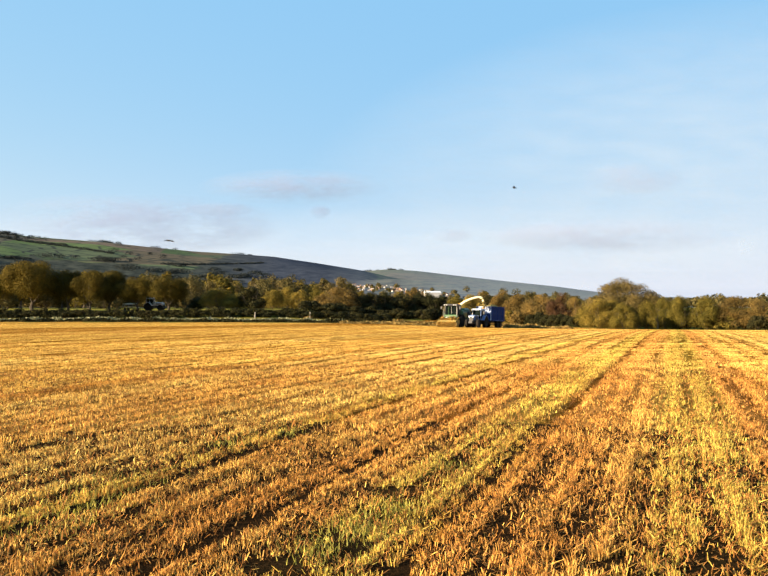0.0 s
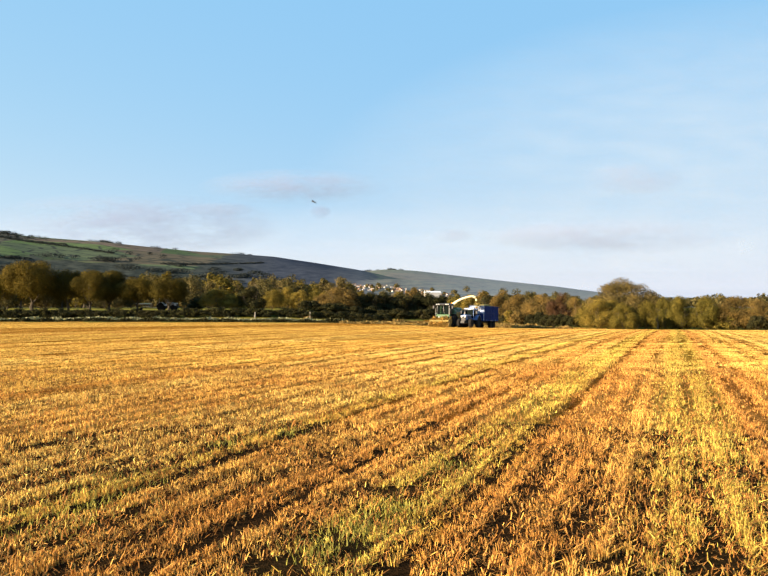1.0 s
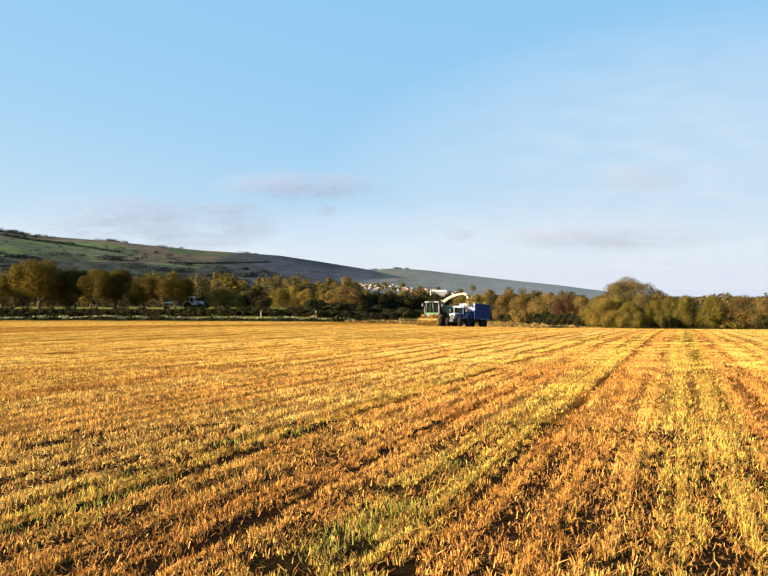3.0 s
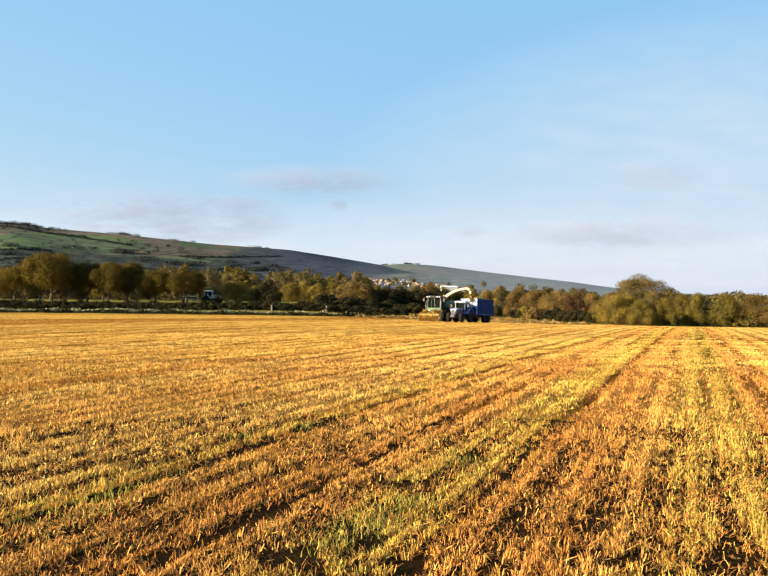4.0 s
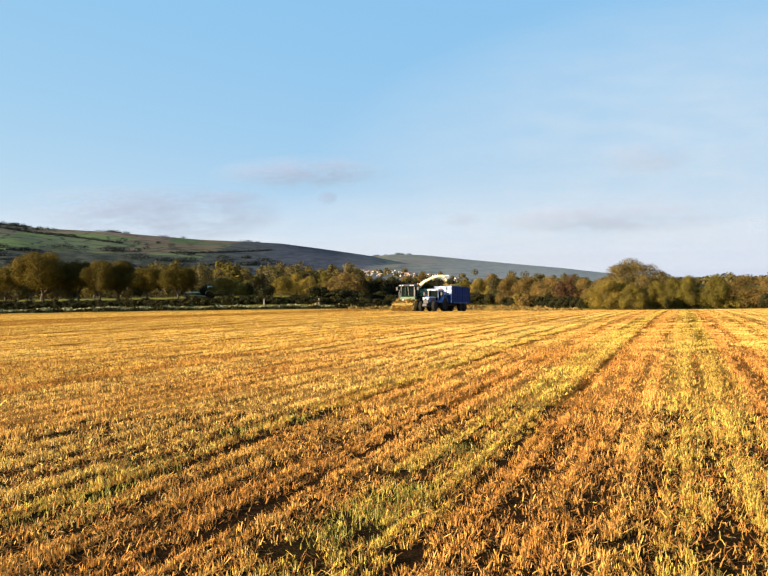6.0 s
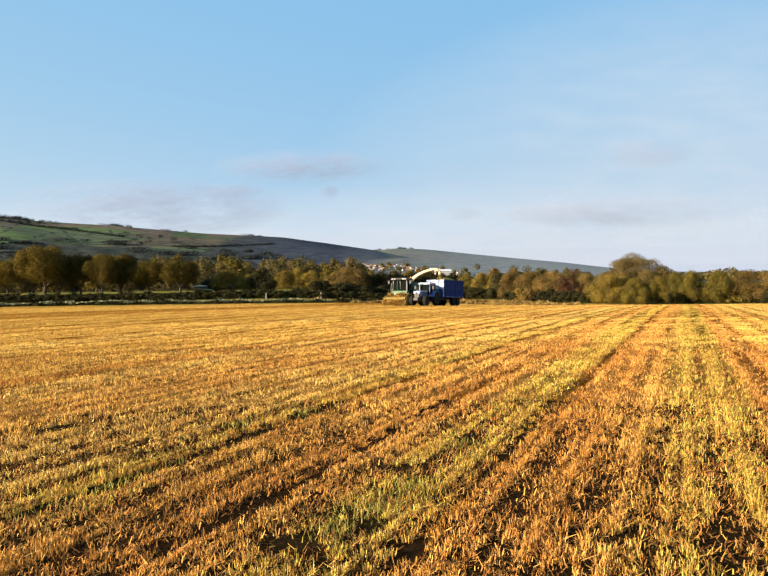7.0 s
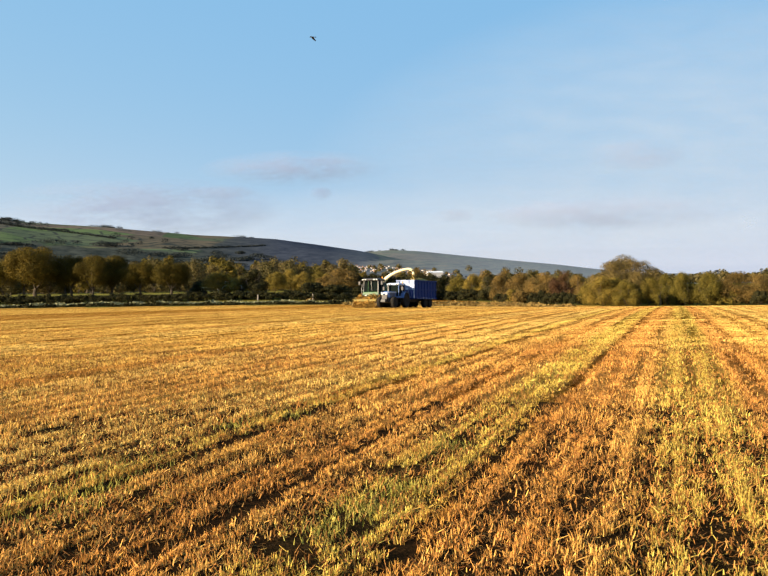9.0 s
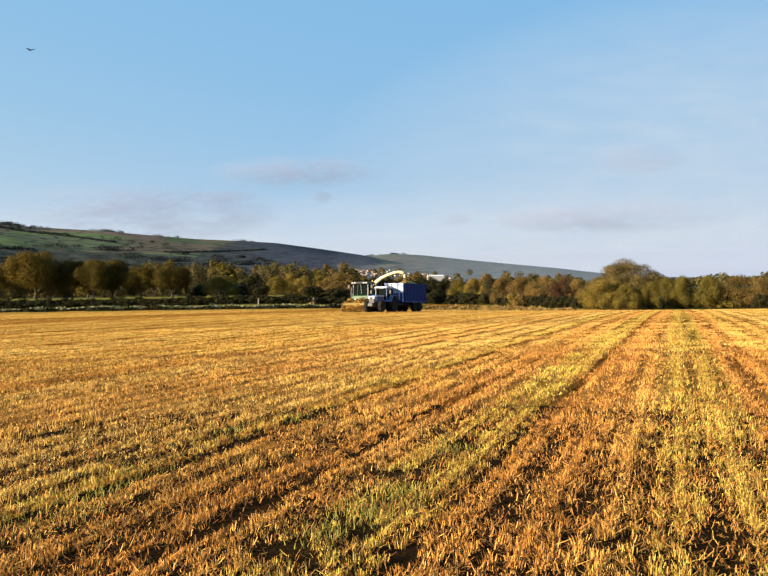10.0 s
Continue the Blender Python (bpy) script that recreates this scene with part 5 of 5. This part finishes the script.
def silage_trailer():
    """Origin on the ground at the middle of the front panel; the body reaches back along -x."""
    root = new("silage_trailer")
    L, W, Z0, Z1 = 6.7, 1.25, 1.15, 3.42
    wheels = []
    part("floor", box(bmesh.new(), -L, 0, -W, W, Z0 - 0.12, Z0, 0.02), P_TRAIL, root)
    # upper front pale as if sunlit, lower front left in the trailer's blue
    front = part("front_panel", box(bmesh.new(), -0.06, 0.02, -W, W, Z0 + 1.05, Z1, 0.02), P_PALE, root, "headboard painted pale for the sun on it")
    bm = bmesh.new()
    box(bm, -0.06, 0.03, -W, W, Z0, Z0 + 1.04, 0.02)
    part("lower_front_panel", bm, P_TRAIL, root)
    bm = bmesh.new()
    for y in (-W + 0.06, -0.42, 0.42, W - 0.06):
        box(bm, 0.022, 0.09, y - 0.05, y + 0.05, Z0, Z1, 0.01)
    box(bm, 0.022, 0.10, -W, W, Z1 - 0.12, Z1, 0.01)
    part("front_frame", bm, P_PALE, front)
    for s in (-1, 1):
        side = part("side_panel", box(bmesh.new(), -L, -0.06, s * W - 0.04, s * W + 0.04, Z0, Z1, 0.015), P_TRAIL, root)
        for k in range(8):
            x = -0.25 - k * (L - 0.5) / 7
            part("rib", box(bmesh.new(), x - 0.055, x + 0.055, s * (W + 0.08) - 0.04, s * (W + 0.08) + 0.04, Z0 - 0.05, Z1, 0.015), P_TRAIL, side)
        for z in (Z0 + 0.02, Z0 + 1.1, Z1 - 0.06):
            part("rail", box(bmesh.new(), -L, -0.05, s * (W + 0.09) - 0.05, s * (W + 0.09) + 0.05, z - 0.06, z + 0.06, 0.015), P_TRAIL, side)
        for k in range(7):
            x = -0.65 - k * (L - 0.5) / 7
            part("reflector", box(bmesh.new(), x - 0.1, x + 0.1, s * (W + 0.15) - 0.01, s * (W + 0.15) + 0.01, Z0 - 0.02, Z0 + 0.07, 0), P_PALE, side, "pale side marker")
        for x in (-3.5, -5.0):
            wheels.append((wheel(root, x, s * 0.98, 0.58, 0.5, P_STEEL, s), 0.58))
        bm = box(bmesh.new(), -5.75, -2.75, s * 1.0 - 0.28, s * 1.0 + 0.28, 1.0, 1.06, 0.02)
        part("mudguard", bm, P_BLACK, root)
        part("rear_light", box(bmesh.new(), -L - 0.16, -L - 0.08, s * 1.05 - 0.12, s * 1.05 + 0.12, 0.95, 1.1, 0.02), P_RED, root)
    tail = part("tailgate", box(bmesh.new(), -L - 0.1, -L, -W, W, Z0, Z1, 0.02), P_TRAIL, root)
    for y in (-0.8, 0, 0.8):
        part("tailgate_rib", box(bmesh.new(), -L - 0.17, -L - 0.1, y - 0.05, y + 0.05, Z0, Z1, 0.01), P_TRAIL, tail)
    bm = bmesh.new()
    for s in (-1, 1):
        box(bm, -L + 0.1, 0.0, s * 0.42 - 0.07, s * 0.42 + 0.07, 0.75, 1.02, 0.02)
    box(bm, -3.7, -3.3, -0.95, 0.95, 0.5, 0.66, 0.02)
    box(bm, -5.2, -4.8, -0.95, 0.95, 0.5, 0.66, 0.02)
    part("chassis", bm, P_BLACK, root)
    bm = bmesh.new()
    for s in (-1, 1):
        tube(bm, [(-0.1, s * 0.42, 0.85), (1.55, 0, 0.55)], 0.08, 6)
    tube(bm, [(1.45, 0, 0.55), (1.75, 0, 0.55)], 0.08, 6)
    part("drawbar", bm, P_TRAIL, root)
    bm = bmesh.new()
    nx, ny = 26, 12
    g = random.Random(2)
    grid = [[bm.verts.new((-L + 0.1 + (L - 0.25) * i / nx, -W + 0.06 + (2 * W - 0.12) * j / ny,
                           Z1 - 0.35 + 0.75 * math.sin(math.pi * j / ny) * math.sin(math.pi * min(1, 0.12 + 0.9 * i / nx)) + g.uniform(-0.05, 0.05))) for j in range(ny + 1)] for i in range(nx + 1)]
    for i in range(nx):
        for j in range(ny):
            bm.faces.new((grid[i][j], grid[i + 1][j], grid[i + 1][j + 1], grid[i][j + 1]))
    edge = [e for e in bm.edges if e.is_boundary]
    ex = bmesh.ops.extrude_edge_only(bm, edges=edge)
    for v in ex["geom"]:
        if isinstance(v, bmesh.types.BMVert):
            v.co.z = Z0 + 0.05
    part("load", bm, P_CROP, root, "heap of chopped green-brown crop")
    tagged(root, "blue high-sided silage trailer with a pale headboard, drawn by the tractor", "trailer")
    return root, wheels


def tedder():
    """A low pale implement of uncertain kind, built as a rake on two wheels."""
    root = new("crop_rake")
    wheels = []
    bm = bmesh.new()
    tube(bm, [(-0.5, 0, 0.9), (2.4, 0, 0.6)], 0.08, 6)
    box(bm, -0.8, -0.4, -1.9, 1.9, 0.75, 0.95, 0.04)
    part("frame", bm, P_CREAM, root)
    for s in (-1, 1):
        bm = lathe(bmesh.new(), [(0.1, -0.12), (1.35, -0.05), (1.4, 0.0), (1.3, 0.06), (0.1, 0.14)], 22)
        bm.transform(Matrix.Rotation(math.radians(90), 4, "X"))
        o = part("rotor_guard", bm, P_CREAM, root)
        # guards set high so that the camera sees them over the hedge
        o.location = (-0.7, s * 1.45, 1.55)
        bm = bmesh.new()
        for k in range(10):
            a = 2 * math.pi * k / 10
            tube(bm, [(0.2 * math.cos(a), 0.2 * math.sin(a), -0.1), (1.5 * math.cos(a), 1.5 * math.sin(a), -0.3), (1.55 * math.cos(a), 1.55 * math.sin(a), -0.75)], 0.035, 5)
        t = part("tines", bm, P_STEEL, o)
        wheels.append((wheel(root, -1.6, s * 1.2, 0.34, 0.22, P_CREAM, s), 0.34))
    return tagged(root, "pale cream implement, shaped as a crop rake, drawn behind the hedge", "crop rake"), wheels


harvester, harvester_wheels = forage_harvester()
tractor, tractor_wheels = farm_tractor(P_BLUE, P_ROOF, P_ROOF, "blue tractor with a pale roof drawing the silage trailer")
trailer, trailer_wheels = silage_trailer()
hedge_tractor, hedge_tractor_wheels = farm_tractor(P_WHITE, P_WHITE, P_STEEL, "pale grey tractor driving behind the hedge")
rake, rake_wheels = tedder()


# ---- birds ----
M_FEATHER = paint("black_feathers", (0.012, 0.012, 0.014), 0.5, 0, 0.0)


def bird(scale):
    root = new("crow")
    bm = bmesh.new()
    tube(bm, [(0.22, 0, 0.0), (0.16, 0, 0.02), (0.05, 0, 0.0), (-0.1, 0, -0.005), (-0.18, 0, 0.0)], [0.006, 0.035, 0.055, 0.045, 0.015], 9)
    bm.transform(Matrix.Scale(scale, 4))
    part("body", bm, M_FEATHER, root)
    bm = tube(bmesh.new(), [(0.2, 0, 0.005), (0.265, 0, -0.008)], [0.014, 0.002], 6)
    bm.transform(Matrix.Scale(scale, 4))
    part("beak", bm, M_FEATHER, root)
    bm = bmesh.new()
    for k in range(5):
        a = (k - 2) * 0.13
        tube(bm, [(-0.14, 0, 0), (-0.30, math.sin(a) * 0.18, -0.005)], [0.012, 0.022], 4)
    bm.transform(Matrix.Scale(scale, 4))
    part("tail", bm, M_FEATHER, root)
    wings = []
    for s in (-1, 1):
        bm = bmesh.new()
        lead = [(0.08, 0.02), (0.11, 0.16), (0.06, 0.32), (-0.02, 0.45)]
        trail = [(-0.07, 0.02), (-0.08, 0.16), (-0.10, 0.30), (-0.10, 0.43)]
        top = [[bm.verts.new((x, s * y, 0.008 + 0.02 * math.sin(y * 6))) for x, y in r] for r in (lead, trail)]
        bot = [[bm.verts.new((x, s * y, -0.006 + 0.02 * math.sin(y * 6))) for x, y in r] for r in (lead, trail)]
        for i in range(3):
            bm.faces.new((top[0][i], top[0][i + 1], top[1][i + 1], top[1][i]))
            bm.faces.new((bot[1][i], bot[1][i + 1], bot[0][i + 1], bot[0][i]))
            for r in (0, 1):
                bm.faces.new((top[r][i], bot[r][i], bot[r][i + 1], top[r][i + 1]))
        bm.faces.new((top[0][3], bot[0][3], bot[1][3], top[1][3]))
        for k in range(4):
            tube(bm, [(-0.05 - 0.01 * k, s * (0.42 - 0.02 * k), 0.01), (-0.06 - 0.035 * k, s * (0.53 - 0.035 * k), 0.012)], [0.014, 0.005], 4)
        bmesh.ops.recalc_face_normals(bm, faces=bm.faces)
        bm.transform(Matrix.Scale(scale, 4))
        w = part("wing", bm, M_FEATHER, root)
        wings.append((w, s))
    tagged(root, "black crow flying low over the stubble field", "bird", "crows in flight")
    return root, wings


crows = [bird(k) for k in (0.62, 0.62, 0.78, 0.60)]

# ---- clouds ----
def cloud_material(name, base, thick, lo, hi):
    m, n, l, b = mat(name, 1.0, 0, 0)
    b.inputs["Base Color"].default_value = (*base, 1)
    co = n.new("ShaderNodeTexCoord").outputs["Generated"]
    s = n.new("ShaderNodeSeparateXYZ")
    l.new(co, s.inputs[0])
    u = math_node(n, l, "MULTIPLY_ADD", s.outputs[0], 2, -1)
    v = math_node(n, l, "MULTIPLY_ADD", s.outputs[2], 2, -1)
    d = math_node(n, l, "ADD", math_node(n, l, "MULTIPLY", u, u), math_node(n, l, "MULTIPLY", v, v))
    f = math_node(n, l, "MAXIMUM", math_node(n, l, "SUBTRACT", 1.0, d), 0.0)
    pos = n.new("ShaderNodeNewGeometry").outputs["Position"]
    mp = n.new("ShaderNodeMapping")
    mp.inputs["Scale"].default_value = (0.0028, 0.0028, 0.010)
    l.new(pos, mp.inputs[0])
    k = ramp(n, l, noise_node(n, l, mp.outputs[0], 1.0, 6, 0.6), [(0.3, (lo, lo, lo)), (0.7, (hi, hi, hi))])
    f = math_node(n, l, "MULTIPLY", math_node(n, l, "MINIMUM", math_node(n, l, "MULTIPLY", f, k), 1.0), thick)
    l.new(f, b.inputs["Alpha"])
    return m


M_CLOUD = cloud_material("thin_cloud", (0.185, 0.240, 0.375), 0.55, 0.0, 1.5)
M_FAINT = cloud_material("faint_cloud", (0.240, 0.285, 0.395), 0.45, 0.1, 1.3)
M_VEIL = cloud_material("cirrus_veil", (0.315, 0.372, 0.455), 0.52, 0.6, 1.0)


def cloud(b, d, s, wide, high, material, label):
    """A thin sheet of cloud, bowed like a lens, across the line of sight."""
    nx, nz = 24, 10
    bow = 0.02 * wide
    bm = bmesh.new()
    g = [[bm.verts.new(((i / nx - 0.5) * wide, bow * ((2 * i / nx - 1) ** 2 + (2 * j / nz - 1) ** 2), (j / nz - 0.5) * high)) for j in range(nz + 1)] for i in range(nx + 1)]
    for i in range(nx):
        for j in range(nz):
            bm.faces.new((g[i][j], g[i + 1][j], g[i + 1][j + 1], g[i][j + 1]))
    ob = new("cloud", finish("cloud", bm, material))
    ob.location = (b * d, d, EYE + s * d)
    ob.visible_shadow = False
    tagged(ob, label, "cloud", "cloud streaks")


STREAK = "thin lavender-grey streak of cloud low in the sky"
for k, (b, s, w, h, m) in enumerate([(-0.115, 0.156, 0.20, 0.036, M_CLOUD), (-0.12, 0.158, 0.26, 0.05, M_FAINT), (-0.30, 0.106, 0.34, 0.085, M_CLOUD), (-0.38, 0.115, 0.30, 0.07, M_FAINT),
                                     (-0.085, 0.124, 0.032, 0.02, M_CLOUD), (0.25, 0.090, 0.22, 0.040, M_FAINT), (0.30, 0.092, 0.36, 0.05, M_FAINT), (0.335, 0.168, 0.14, 0.045, M_FAINT),
                                     (0.09, 0.092, 0.06, 0.02, M_FAINT), (-0.22, 0.127, 0.10, 0.02, M_FAINT)]):
    cloud(b, 4560 + 12 * k, s, w * 4600, h * 4600, m, STREAK)
# wide sheets added to pale the sky at the right and along the horizon
cloud(0.62, 4690, 0.12, 1.5 * 4690, 0.62 * 4690, M_VEIL, "wide pale veil of high cirrus cloud")
cloud(0.05, 4680, 0.02, 2.6 * 4680, 0.24 * 4680, M_VEIL, "low pale band of haze above the hills")


# ---- what moves ----
def on_ground(x, y, way):
    """The pose of a machine on the ground, facing along way."""
    e = 1.2
    zf, zb = float(land(x + way.x * e, y + way.y * e)), float(land(x - way.x * e, y - way.y * e))
    tilt = -math.degrees(math.atan2(zf - zb, 2 * e))
    return pose(x, y, (zf + zb) / 2, 0, 0, math.degrees(math.atan2(way.y, way.x))) @ pose(0, 0, 0, 0, tilt, 0)


def roll_wheels(wheels, run, times):
    """Turn wheels by the way run, in metres at each time."""
    for w, r in wheels:
        at = w.location.copy()
        walk(w, [(t, Matrix.Translation(at) @ Matrix.Rotation(s / r, 4, "Y")) for t, s in zip(times, run)])


def motions():
    go = Vector((-1.43, -2.82, 0))
    way = go.normalized()
    side = Vector((-way.y, way.x, 0))
    times = [0.25 * k for k in range(41)]
    h0 = Vector((10.5, 118.0, 0)) - go * 0.5
    run = [go.length * t for t in times]
    coarse = [float(t) for t in range(11)]
    drift = Vector((0.7, 0, 0))
    walk(harvester, [(t, on_ground(*(h0 + go * t + drift * (t / 10) ** 3).xy, way)) for t in coarse])
    roll_wheels(harvester_wheels, run, times)
    gain = 0.19
    lead = lambda t: -3.45 + gain * t

    def beside(t, ahead):
        return (h0 + go * t + way * (lead(t) + ahead) + side * 3.6).xy
    walk(trailer, [(t, on_ground(*beside(t, 0.0), way)) for t in coarse])
    walk(tractor, [(t, on_ground(*beside(t, 3.05), way)) for t in coarse])
    run2 = [(go.length + gain) * t for t in times]
    roll_wheels(trailer_wheels + tractor_wheels, run2, times)
    # the tractor and rake behind the hedge
    east = Vector((1, 0.02, 0)).normalized()
    path = [(0, -51.0), (2, -45.6), (4, -42.0), (5.5, -40.0), (7, -38.2), (8, -36.6), (9, -34.3), (10, -31.6)]
    walk(hedge_tractor, [(t, on_ground(x * 1.06, 176.0, east)) for t, x in path])
    walk(rake, [(t, on_ground(x * 1.06 - 4.4, 176.0, east)) for t, x in path])
    tt = [p[0] for p in path]
    fine = [0.25 * k for k in range(41)]
    rr = [float(np.interp(t, tt, [p[1] * 1.06 for p in path])) + 54 for t in fine]
    roll_wheels(hedge_tractor_wheels + rake_wheels, rr, fine)
    # birds
    lines = [([(0, -8.59, 30.0, 4.26), (0.3, -11.05, 30.0, 4.24), (5, -50, 31, 5), (10, -91, 32, 6)], 3.3, -0.6),
             ([(0, 8.67, 50, 9.46), (1, -4.69, 50, 8.54), (2, -17.97, 50, 8.92), (6, -71, 51, 9.5), (10, -124, 52, 10)], 3.9, 0.4),
             ([(0, 60, 25, 24), (4, 24, 25, 17), (7.5, -7.41, 25, 11.22), (7.7, -9.21, 25, 10.38), (8.0, -11.95, 25, 9.47), (8.1, -12.81, 25, 9.39), (10, -30, 25, 7)], 3.1, 1.25),
             ([(0, 132, 36, 16), (4, 72, 35, 15.5), (7.8, 15.52, 35, 14.54), (8.0, 11.96, 35, 13.92), (8.4, 5.27, 35, 13.45), (9, -3.26, 35, 13.27), (10, -16.42, 35, 13.11)], 4.2, 0.1)]
    for (root, wings), (rows, beat, ph) in zip(crows, lines):
        walk(root, [(t, pose(x, y, z, 12 * math.sin(t * 1.7), -4, 160)) for t, x, y, z in rows])
        for w, s in wings:
            walk(w, [(k / 10, pose(0, 0, 0, s * (8 + 27 * math.sin(2 * math.pi * beat * k / 10 + ph)), 0, 0)) for k in range(101)])


motions()
